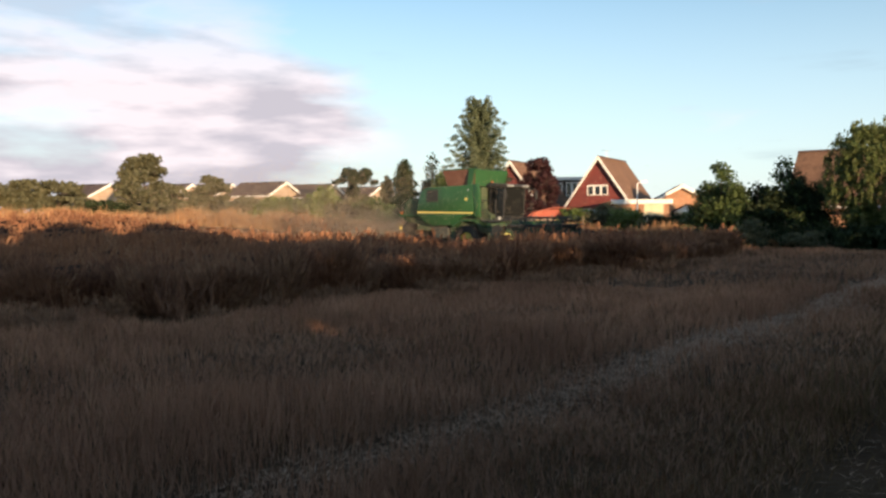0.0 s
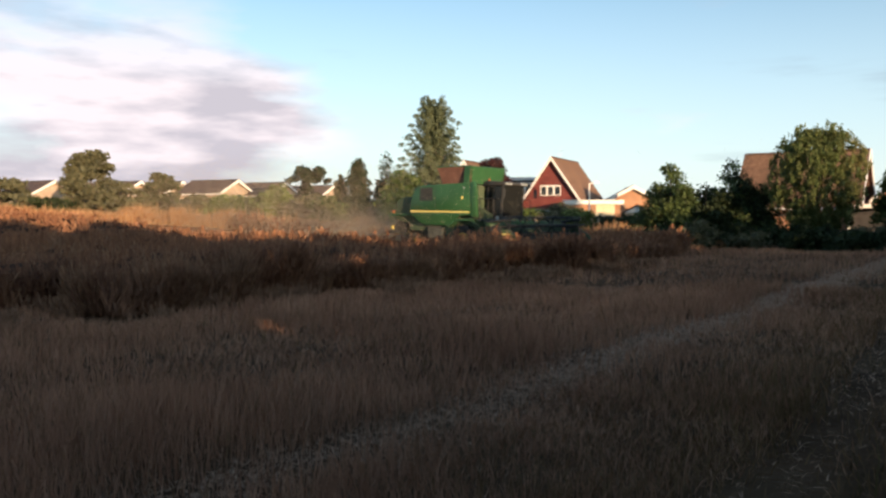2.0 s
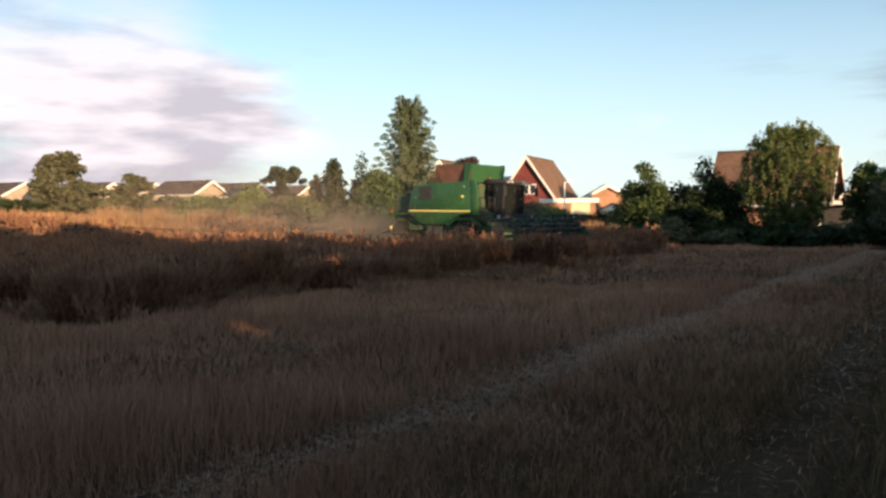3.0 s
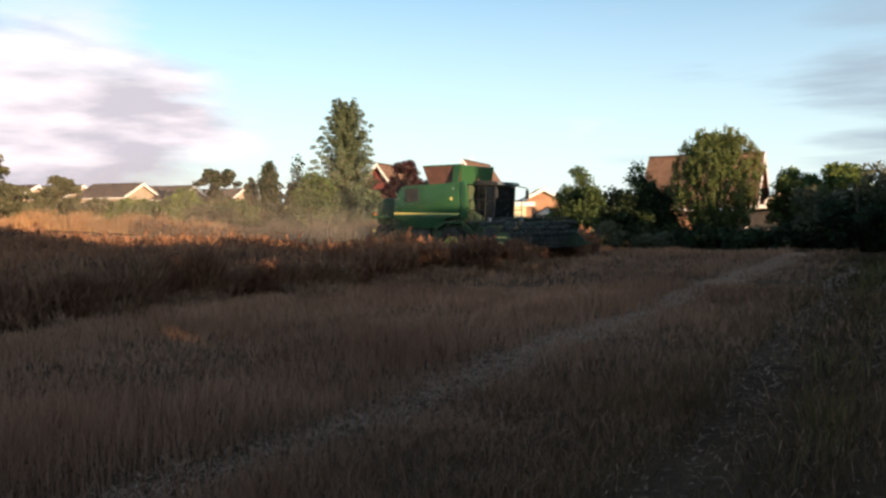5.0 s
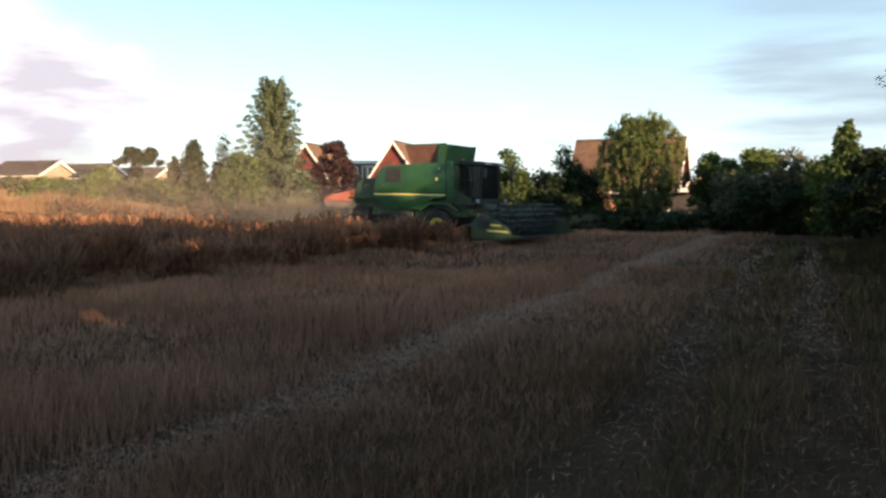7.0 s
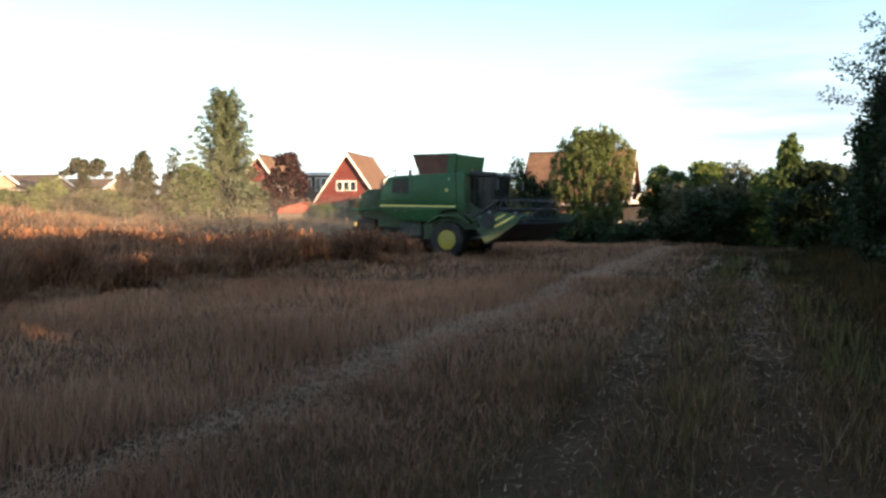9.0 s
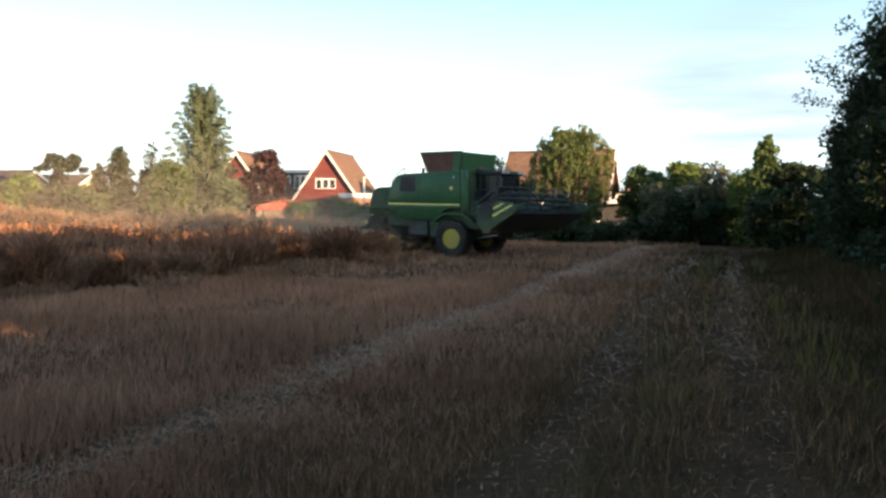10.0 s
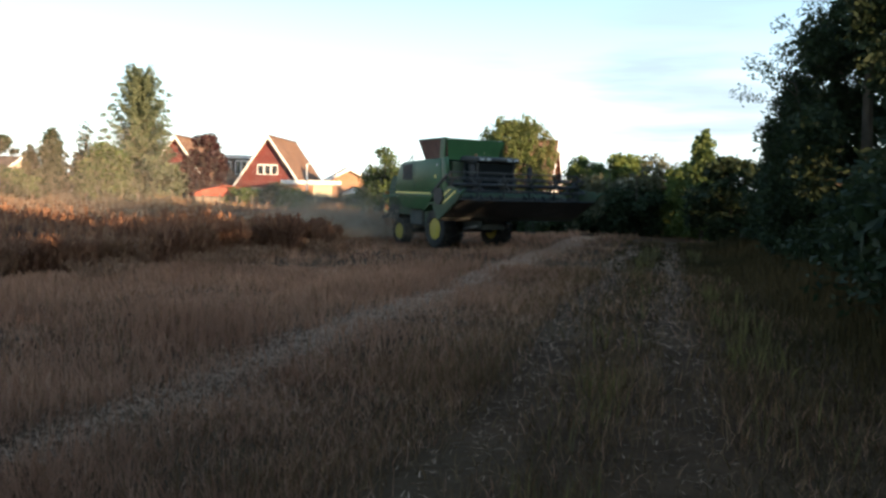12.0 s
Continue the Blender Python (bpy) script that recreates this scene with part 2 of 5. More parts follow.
def bm_box(x0, x1, y0, y1, z0, z1, bevel=0.0, bm=None):
    own = bmesh.new()
    bmesh.ops.create_cube(own, size=1.0, matrix=Matrix.Translation(((x0 + x1) / 2, (y0 + y1) / 2, (z0 + z1) / 2)) @ Matrix.Diagonal((x1 - x0, y1 - y0, z1 - z0, 1)))
    if bevel:
        bmesh.ops.bevel(own, geom=own.edges[:], offset=bevel, segments=2, affect="EDGES", profile=0.5)
    if bm is None:
        return own
    return join(bm, own)


def join(bm, other):
    me = bpy.data.meshes.new("tmp")
    other.to_mesh(me)
    other.free()
    bm.from_mesh(me)
    bpy.data.meshes.remove(me)
    return bm


def bm_prism(profile, a0, a1, axis="y", bevel=0.0):
    """A closed outline in two axes, drawn out along the third. axis y: outline (x, z); axis x: outline (y, z); axis z: outline (x, y)."""
    bm = bmesh.new()

    def place(p, a):
        return {"y": (p[0], a, p[1]), "x": (a, p[0], p[1]), "z": (p[0], p[1], a)}[axis]
    lo = [bm.verts.new(place(p, a0)) for p in profile]
    hi = [bm.verts.new(place(p, a1)) for p in profile]
    k = len(profile)
    bm.faces.new(lo)
    bm.faces.new(hi[::-1])
    for i in range(k):
        bm.faces.new((lo[i], hi[i], hi[(i + 1) % k], lo[(i + 1) % k]))
    bmesh.ops.recalc_face_normals(bm, faces=bm.faces[:])
    if bevel:
        bmesh.ops.bevel(bm, geom=bm.edges[:], offset=bevel, segments=2, affect="EDGES", profile=0.5)
    return bm


def bm_rod(a, b, r, segments=8, r2=None, bm=None):
    a, b = Vector(a), Vector(b)
    own = bmesh.new()
    q = (b - a).to_track_quat("Z", "Y").to_matrix().to_4x4()
    bmesh.ops.create_cone(own, cap_ends=True, segments=segments, radius1=r, radius2=r if r2 is None else r2, depth=(b - a).length,
                          matrix=Matrix.Translation((a + b) / 2) @ q)
    return own if bm is None else join(bm, own)


def bm_lathe(profile, segments=32, axis="y"):
    """Rings of (radius, offset) turned round the axis."""
    bm = bmesh.new()
    rings = []
    for r, o in profile:
        ring = []
        for i in range(segments):
            a = 2 * math.pi * i / segments
            c, s = r * math.cos(a), r * math.sin(a)
            ring.append(bm.verts.new({"y": (c, o, s), "x": (o, c, s), "z": (c, s, o)}[axis]))
        rings.append(ring)
    for p, q in zip(rings, rings[1:]):
        for i in range(segments):
            j = (i + 1) % segments
            bm.faces.new((p[i], p[j], q[j], q[i]))
    bm.faces.new(rings[0][::-1])
    bm.faces.new(rings[-1])
    bmesh.ops.recalc_face_normals(bm, faces=bm.faces[:])
    return bm


def box_uv(ob):
    """Metre-scaled UVs along each face's own level and slope."""
    me = ob.data
    lay = me.uv_layers.new(name="uv")
    for poly in me.polygons:
        nrm = poly.normal
        side = Vector((0, 0, 1)).cross(nrm)
        side = side.normalized() if side.length > 1e-3 else Vector((1, 0, 0))
        up = nrm.cross(side)
        for li in poly.loop_indices:
            co = me.vertices[me.loops[li].vertex_index].co
            lay.data[li].uv = (co.dot(side), co.dot(up))
    return ob


def thing(name, x, y, z, turn=0, label="", category="", group="", kind=""):
    ob = new(name)
    ob.matrix_basis = pose(x, y, z, 0, 0, turn)
    return tagged(ob, label, category, group, kind)


# ---- the lie of the land ----
def smooth(a, b, v):
    t = np.clip((v - a) / (b - a), 0, 1)
    return t * t * (3 - 2 * t)


def land(x, y):
    """Height of the ground: level field, a soft rise towards the houses and the far corner."""
    x, y = np.asarray(x, float), np.asarray(y, float)
    return 1.3 * smooth(46, 78, y) + 0.85 * smooth(2, -24, x) * smooth(34, 62, y) + 0.05 * np.sin(x * 0.31 + 1) * np.sin(y * 0.23) * smooth(4, 14, np.hypot(x, y))


def ground_at(x, y):
    return float(land(x, y))


def make_ground():
    def lines(lo, hi, step, far):
        mid = np.arange(lo, hi + step / 2, step)
        grow = np.geomspace(step * 1.5, far, 14)
        return np.concatenate([lo - grow[::-1], mid, hi + grow])
    xs, ys = lines(-70, 70, 1.4, 2600), lines(-40, 110, 1.4, 2600)
    gx, gy = np.meshgrid(xs, ys)
    gz = land(gx, gy)
    verts = np.stack([gx.ravel(), gy.ravel(), gz.ravel()], 1).tolist()
    w = len(xs)
    faces = [(j * w + i, j * w + i + 1, (j + 1) * w + i + 1, (j + 1) * w + i) for j in range(len(ys) - 1) for i in range(w - 1)]
    ob = mesh_object("ground", verts, faces, M_SOIL, smooth=True)
    return tagged(ob, "bare brown field soil under the cut stubble", "ground", kind="structure")


make_ground()
rng = np.random.default_rng(7)

# plan of the field: u runs along the hedge side, the crop's near edge, and the strip that is being cut
NEAR_EDGE = ((-70, 14.0), (-20, 15.0), (-5.0, 15.4), (0.2, 22.0), (7.2, 29.0), (14.9, 41.5), (18, 48))
CUT_DIR = np.array((math.cos(radians(-42)), math.sin(radians(-42))))
CUT_SIDE = np.array((-CUT_DIR[1], CUT_DIR[0]))  # towards the machine's left
CUT_ORIGIN = np.array((2.53, 41.85))
ROW_DIR = np.array((0.62, 0.785))  # way of the tramlines and of the hedge
ROW_SIDE = np.array((0.785, -0.62))  # towards the hedge


def past_near_edge(x, y):
    e = np.array(NEAR_EDGE)
    return y - np.interp(x, e[:, 0], e[:, 1])


def strip(x, y):
    d = np.stack([x - CUT_ORIGIN[0], y - CUT_ORIGIN[1]], -1)
    return d @ CUT_DIR, d @ CUT_SIDE


def field_edge(x, y):
    """Offset towards the hedge from the line on which the camera stands."""
    return x * ROW_SIDE[0] + y * ROW_SIDE[1]


def far_margin(x):
    return np.interp(x, (-80, -10, 8, 20, 40), (64, 61, 57, 50, 46))


def in_crop(x, y):
    u, v = strip(x, y)
    swath = (np.abs(v) < 3.4) & (u < 60)
    return (past_near_edge(x, y) + 0.9 * np.sin(x * 1.7) * np.sin(y * 1.1 + x) + 1.0 * np.sin(x * 0.75 + 1.4 * np.sin(x * 0.31)) > 0) & (y < far_margin(x)) & ~swath & (x < 18)


def blades(name, base, height, width, lean, material, parent=None, bend=0.0):
    """Thin stalks, one bent strip each, from arrays of base places and sizes."""
    k = len(base)
    a = rng.uniform(0, 2 * math.pi, k)
    side = np.stack([np.cos(a), np.sin(a), np.zeros(k)], 1) * (width / 2)[:, None]
    b = rng.uniform(0, 2 * math.pi, k)
    tip = np.stack([np.cos(b) * lean, np.sin(b) * lean, height], 1)
    mid = tip * 0.55
    mid[:, :2] *= 0.6
    v = np.empty((k, 5, 3))
    v[:, 0], v[:, 1] = base - side, base + side
    v[:, 2], v[:, 3] = base + mid + side * 0.8, base + mid - side * 0.8
    v[:, 4] = base + tip
    o = np.arange(k)[:, None] * 5
    quads = (o + np.array([[0, 1, 2, 3]]))
    tris = (o + np.array([[3, 2, 4]]))
    return fast_mesh(name, v.reshape(-1, 3), quads, tris, material, parent)


def fast_mesh(name, verts, quads, tris, material, parent=None):
    me = bpy.data.meshes.new(name)
    nq, ntr = len(quads), len(tris)
    me.vertices.add(len(verts))
    me.vertices.foreach_set("co", np.ascontiguousarray(verts, dtype=np.float32).ravel())
    loops = np.concatenate([np.asarray(quads).ravel(), np.asarray(tris).ravel()]).astype(np.int32)
    me.loops.add(len(loops))
    me.loops.foreach_set("vertex_index", loops)
    me.polygons.add(nq + ntr)
    start = np.concatenate([np.arange(nq) * 4, nq * 4 + np.arange(ntr) * 3]).astype(np.int32)
    me.polygons.foreach_set("loop_start", start)
    me.materials.append(material)
    me.update(calc_edges=True)
    me.validate()
    ob = new(name, me)
    if parent:
        ob.parent = parent
    return ob


def scatter(n, az0, az1, d0, d1, power=1.0):
    """n places over a fan of the plan round the origin; power under 1 crowds them nearby."""
    a = np.radians(rng.uniform(az0, az1, n))
    d = np.sqrt(rng.uniform(0, 1, n) ** (1 / power) * (d1 ** 2 - d0 ** 2) + d0 ** 2)
    return d * np.sin(a), d * np.cos(a)


def on_track(x, y):
    """1 on the pale wheel track, 0 beside it."""
    s = field_edge(x, y) + 0.12 * np.sin(0.5 * (x + y))
    return np.exp(-((s + 4.25) / 0.55) ** 2)


def on_path(x, y):
    s = field_edge(x, y) + 0.15 * np.sin(0.4 * (x + y))
    return np.maximum(np.exp(-((s + 1.35) / 0.42) ** 2), 0.95 * np.exp(-((s - 0.2) / 0.42) ** 2))


def make_stubble():
    xs, ys = [], []
    for n, d0, d1 in ((110000, 2.0, 9.0), (170000, 9.0, 22.0), (110000, 22.0, 60.0)):
        x, y = scatter(n, -36, 62, d0, d1)
        xs.append(x), ys.append(y)
    x, y = np.concatenate(xs), np.concatenate(ys)
    # drilled rows run with the tramlines
    s = field_edge(x, y)
    row = np.round(s / 0.34) * 0.34
    shift = (row - s) * 0.1
    x, y = x + shift * ROW_SIDE[0], y + shift * ROW_SIDE[1]
    s = field_edge(x, y)
    clump = np.sin(x * 2.3 + 1.3 * np.sin(y * 1.7)) * np.sin(y * 1.9 + np.sin(x * 1.1)) * 0.5 + 0.5
    keep = rng.uniform(0, 1, len(x)) < (0.35 + 0.65 * clump) * (1 - 0.93 * on_track(x, y)) * (1 - 0.93 * on_path(x, y))
    keep &= ~in_crop(x, y) & (rng.uniform(0, 1, len(x)) < 1 - 0.60 * smooth(-1.9, -0.9, s) - 0.10 * smooth(0.5, 2.0, s))
    x, y, d = x[keep], y[keep], np.hypot(x[keep], y[keep])
    h = rng.uniform(0.12, 0.34, len(x)) * (0.8 + 0.4 * np.sin(x * 0.9) * np.sin(y * 0.7))
    h *= 1 - 0.35 * smooth(-1.9, -0.9, field_edge(x, y))
    w = rng.uniform(0.004, 0.0085, len(x)) * np.clip(d / 6, 1, 6)
    base = np.stack([x, y, land(x, y) - 0.01], 1)
    lean = rng.uniform(0, 0.17, len(x))
    # towards the hedge, more stalks take the darker colour that paints its shade
    shaded = rng.uniform(0, 1, len(x)) < 0.12 + 0.75 * smooth(-4.0, -0.6, field_edge(x, y))
    for pick, material, label in ((~shaded, M_STRAW, "brown rape stubble stalks standing in drilled rows"), (shaded, M_STRAW_SHADED, "rape stubble stalks near the hedge, coloured darker for its shade")):
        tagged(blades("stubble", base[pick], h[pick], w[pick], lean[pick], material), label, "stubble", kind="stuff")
    # loose straw lying on the soil
    u, s = rng.uniform(1.5, 46, 44000), rng.normal(-4.25, 0.42, 44000)
    x, y = scatter(120000, -36, 62, 2.0, 36)
    x = np.concatenate([x, u * ROW_DIR[0] + s * ROW_SIDE[0]])
    y = np.concatenate([y, u * ROW_DIR[1] + s * ROW_SIDE[1]])
    k = rng.uniform(0, 1, len(x)) < 0.10 + 0.90 * np.maximum(on_track(x, y), on_path(x, y) * 0.9)
    k &= ~in_crop(x, y) & (field_edge(x, y) < 0.6)
    x, y = x[k], y[k]
    d = np.hypot(x, y)
    base = np.stack([x, y, land(x, y) + rng.uniform(0.005, 0.03, len(x))], 1)
    ob = blades("straw_litter", base, rng.uniform(0.0, 0.03, len(x)), rng.uniform(0.006, 0.013, len(x)) * np.clip(d / 7, 1, 4), rng.uniform(0.04, 0.15, len(x)) * np.clip(d / 7, 0.8, 1.6), M_CHAFF)
    tagged(ob, "pale chopped straw lying on the wheel tracks", "straw", kind="stuff")


make_stubble()


def plants(x, y, h, spread=0.28, pods=12):
    """Ripe rape: a stem and a loose head of thin pod-laden twigs. Returns quads' corners."""
    k = len(x)
    base = np.stack([x, y, land(x, y)], 1)
    n = k * pods
    b = np.repeat(base, pods, 0)
    hh = np.repeat(h, pods)
    a, e = rng.uniform(0, 2 * math.pi, n), rng.uniform(0.35, 1.35, n)
    foot = rng.uniform(0.02, 0.72, n) * hh
    ln = rng.uniform(0.22, 0.5, n) * np.clip(hh, 0.3, 1.5)
    p0 = b + np.stack([np.cos(a) * 0.05, np.sin(a) * 0.05, foot], 1)
    p1 = p0 + np.stack([np.cos(a) * np.cos(e) * spread * 2.2 * ln, np.sin(a) * np.cos(e) * spread * 2.2 * ln, np.sin(e) * ln], 1)
    wd = rng.uniform(0.010, 0.026, n) * np.clip(np.hypot(b[:, 0], b[:, 1]) / 22, 0.8, 2.6)
    c = rng.uniform(0, 2 * math.pi, n)
    s = np.stack([np.cos(c), np.sin(c), rng.uniform(-0.3, 0.3, n)], 1) * wd[:, None]
    return np.stack([p0 - s * 0.5, p0 + s * 0.5, p1 + s, p1 - s], 1)


def quad_mesh(name, quads, material, parent=None):
    k = len(quads)
    return fast_mesh(name, quads.reshape(-1, 3), np.arange(k * 4).reshape(k, 4), np.zeros((0, 3), int), material, parent)


def crop_height(x, y):
    return 0.88 + 0.24 * np.sin(x * 0.7 + np.sin(y * 0.5)) * np.sin(y * 0.6) + 0.22 * np.sin(x * 2.1) * np.sin(y * 1.8 + x)


def make_crop():
    # an added sheet within the stand, uneven on top, dark for its inner shade
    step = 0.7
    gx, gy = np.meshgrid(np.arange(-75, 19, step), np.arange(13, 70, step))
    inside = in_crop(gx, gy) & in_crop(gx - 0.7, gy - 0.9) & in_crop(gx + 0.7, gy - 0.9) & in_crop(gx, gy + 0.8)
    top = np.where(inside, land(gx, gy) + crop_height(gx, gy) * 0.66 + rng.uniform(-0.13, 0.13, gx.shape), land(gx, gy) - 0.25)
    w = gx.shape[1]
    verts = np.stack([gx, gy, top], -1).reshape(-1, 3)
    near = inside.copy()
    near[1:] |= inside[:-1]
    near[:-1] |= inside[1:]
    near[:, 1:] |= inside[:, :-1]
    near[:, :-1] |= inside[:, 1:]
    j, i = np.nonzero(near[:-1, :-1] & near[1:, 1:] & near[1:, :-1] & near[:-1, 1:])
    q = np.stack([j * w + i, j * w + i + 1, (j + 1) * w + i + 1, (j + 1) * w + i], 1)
    body = fast_mesh("standing_crop", verts, q, np.zeros((0, 3), int), M_CROP_SHADE)
    tagged(body, "dark brown ripe rape crop standing uncut, its inner shade a dark sheet", "crop", kind="stuff")
    xs, ys = [], []
    for n, x0, x1, y0, y1 in ((35000, -48, 18, 13, 44), (14000, -70, 18, 40, 69)):
        x, y = rng.uniform(x0, x1, n), rng.uniform(y0, y1, n)
        k = in_crop(x, y) & (np.abs(np.degrees(np.arctan2(x, y))) < 38)
        xs.append(x[k]), ys.append(y[k])
    # denser along the near edge
    e = np.array(NEAR_EDGE)
    x = rng.uniform(-14, 16, 17000)
    y = np.interp(x, e[:, 0], e[:, 1]) + rng.exponential(0.9, len(x)) - 0.3
    k = in_crop(x, y)
    xs.append(x[k]), ys.append(y[k])
    # beaten-down tufts left standing in front of the edge
    x = rng.uniform(-20, 14, 7000)
    y = np.interp(x, e[:, 0], e[:, 1]) - rng.uniform(-0.5, 3.2, len(x))
    k = ~in_crop(x, y) & (np.sin(x * 1.3 + 2 * np.sin(y * 0.8)) * np.sin(y * 1.7 + x * 0.4) > 0.35) & (strip(x, y)[1] < -3.4)
    loose_x, loose_y = x[k], y[k]
    x, y = np.concatenate(xs), np.concatenate(ys)
    h = crop_height(x, y) * rng.uniform(0.8, 1.15, len(x)) * (1 + 0.3 * smooth(50, 66, y))
    pale = np.sin(x * 0.83 + 1.7 * np.sin(y * 0.6)) * np.sin(y * 0.9 + 1.1 * np.sin(x * 0.5)) + rng.normal(0, 0.25, len(x)) > 0.55
    loose = plants(loose_x, loose_y, rng.uniform(0.25, 0.45, len(loose_x)), 0.3, 8)
    for q, material, label in ((plants(x[~pale], y[~pale], h[~pale], 0.3, 10), M_CROP, "thin reddish brown pod-laden stems"),
                               (np.concatenate([plants(x[pale], y[pale], h[pale] * 0.95, 0.3, 10), loose]), M_CROP_TAN, "thin bleached tan stems, partly beaten down")):
        stems = quad_mesh("crop_stems", q, material, body)
        stems["label"], stems["kind"] = label, "stuff"


make_crop()


def make_margin():
    # rough grass between the field and the hedge, weeds along the path, dry grass under the far hedges
    x, y = scatter(125000, 10, 60, 2.2, 40)
    s = field_edge(x, y)
    k = (s > -1.8) & (s < 8.0) & (rng.uniform(0, 1, len(s)) < (0.4 + 0.6 * smooth(0.2, 1.2, s)) * (1 - 0.92 * on_path(x, y)))
    x, y, s = x[k], y[k], s[k]
    h = rng.uniform(0.08, 0.3, len(x)) * (0.6 + 1.8 * smooth(1.4, 3.4, s))
    d = np.hypot(x, y)
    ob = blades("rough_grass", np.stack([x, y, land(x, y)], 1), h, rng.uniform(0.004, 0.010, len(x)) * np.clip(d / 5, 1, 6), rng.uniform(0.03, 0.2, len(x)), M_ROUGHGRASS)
    tagged(ob, "dull green rough grass along the hedge foot, darkened for hedge shade", "grass", kind="stuff")
    x, y = scatter(40000, 0, 65, 2.2, 32)
    s = field_edge(x, y)
    patch = np.sin(x * 1.3 + 2) * np.sin(y * 0.9 + x * 0.6)
    patch = patch + 0.6 * np.sin(x * 3.7 + y) * np.sin(y * 4.1 - x)
    k = ((np.abs(s + 0.5) < 0.3) | ((s > 0.75) & (s < 1.5))) & (patch > 0.4)
    x, y = x[k], y[k]
    d = np.hypot(x, y)
    ob = blades("weeds", np.stack([x, y, land(x, y)], 1), rng.uniform(0.15, 0.42, len(x)), rng.uniform(0.005, 0.012, len(x)) * np.clip(d / 5, 1, 5), rng.uniform(0.02, 0.16, len(x)), M_WEED)
    tagged(ob, "yellow-green weeds growing along the path", "weeds", kind="stuff")
    n = 38000
    x = rng.uniform(-60, 40, n)
    y = far_margin(x) + rng.exponential(1.6, n) - 0.5
    tall = 0.5 + 0.5 * np.sin(x * 1.1 + np.sin(x * 0.37) * 3)
    h = rng.uniform(0.5, 1.3, n) * (0.65 + 0.6 * tall)
    h = np.where(x > 16, h * 0.65, h)
    ob = blades("dry_grass", np.stack([x, y, land(x, y)], 1), h, rng.uniform(0.03, 0.08, n), rng.uniform(0.05, 0.35, n), M_DRYGRASS)
    tagged(ob, "straw-coloured tall dry grass at the field margin", "grass", kind="stuff")


make_margin()


# ---- trees and bushes ----
# gaps low in the hedge through which the sun falls on the field: the lit place, half width and half height of the gap
HEDGE_GAPS = ((-1.7, 13.0, 0.12, 0.52, 0.10), (-0.7, 13.0, 0.10, 0.06, 0.04), (-2.5, 24.3, 0.5, 0.15, 0.10))


def in_gap(p, size):
    """Which leaves of this size, at these places, would close a gap to the sun."""
    out = np.zeros(len(p), bool)
    flat = np.array((to_sun.x, to_sun.y)) / math.hypot(to_sun.x, to_sun.y)
    for gx, gy, gz, half_w, half_h in HEDGE_GAPS:
        d = p[:, :2] - np.array((gx, gy))
        k = d @ flat
        out |= (k > 2) & (np.abs(d[:, 0] * flat[1] - d[:, 1] * flat[0]) < half_w + 0.5 * size) & (np.abs(p[:, 2] - gz - k * math.tan(radians(SUN_EL))) < half_h + 0.5 * size)
    return out


def leaf_cloud(name, clumps, n, size, material, parent, droop=0.0):
    """Leaves as small folded quads, thick towards the outside of many uneven clumps."""
    c = np.array([k[0] for k in clumps], float)
    r = np.array([k[1] for k in clumps], float)
    wt = r[:, 0] * r[:, 1] * r[:, 2]
    wt = wt ** 0.66
    pick = rng.choice(len(clumps), n, p=wt / wt.sum())
    d = rng.normal(size=(n, 3))
    d /= np.linalg.norm(d, axis=1)[:, None]
    rad = rng.uniform(0, 1, n) ** 0.42 * rng.uniform(0.8, 1.12, n)
    p = c[pick] + d * rad[:, None] * r[pick]
    m = np.array(parent.matrix_basis)
    keep = ~in_gap(p @ m[:3, :3].T + m[:3, 3], size)
    p, d, n = p[keep], d[keep], int(keep.sum())
    ax = rng.normal(size=(n, 3)) + d * 0.3
    ax[:, 2] = ax[:, 2] * 0.8 - droop
    ax /= np.linalg.norm(ax, axis=1)[:, None]
    sd = np.cross(ax, rng.normal(size=(n, 3)))
    sd /= np.linalg.norm(sd, axis=1)[:, None] + 1e-9
    s = size * rng.uniform(0.6, 1.35, n)[:, None]
    q = np.stack([p - ax * s, p + sd * s * 0.48, p + ax * s, p - sd * s * 0.48], 1)
    return quad_mesh(name, q, material, parent)


def limbs(parent, h, r, clumps, count=9, z0=0.25):
    bm = bm_rod((0, 0, -0.1), (0.04 * h * 0.3, 0.02, h * 0.55), r, 9, r * 0.6)
    bm = bm_rod((0.04 * h * 0.3, 0.02, h * 0.55), (0, 0, h * 0.93), r * 0.6, 8, r * 0.12, bm)
    trunk = part("trunk", bm, M_BARK, parent, smooth=True)
    for i in range(min(count, len(clumps))):
        tip = Vector(clumps[i * len(clumps) // count][0])
        z = max(z0 * h, min(tip.z - 0.3 * math.hypot(tip.x, tip.y), h * 0.85))
        part("limb", bm_rod((0, 0, z), tip, r * 0.38, 6, r * 0.08), M_BARK, parent, smooth=True)
    return trunk


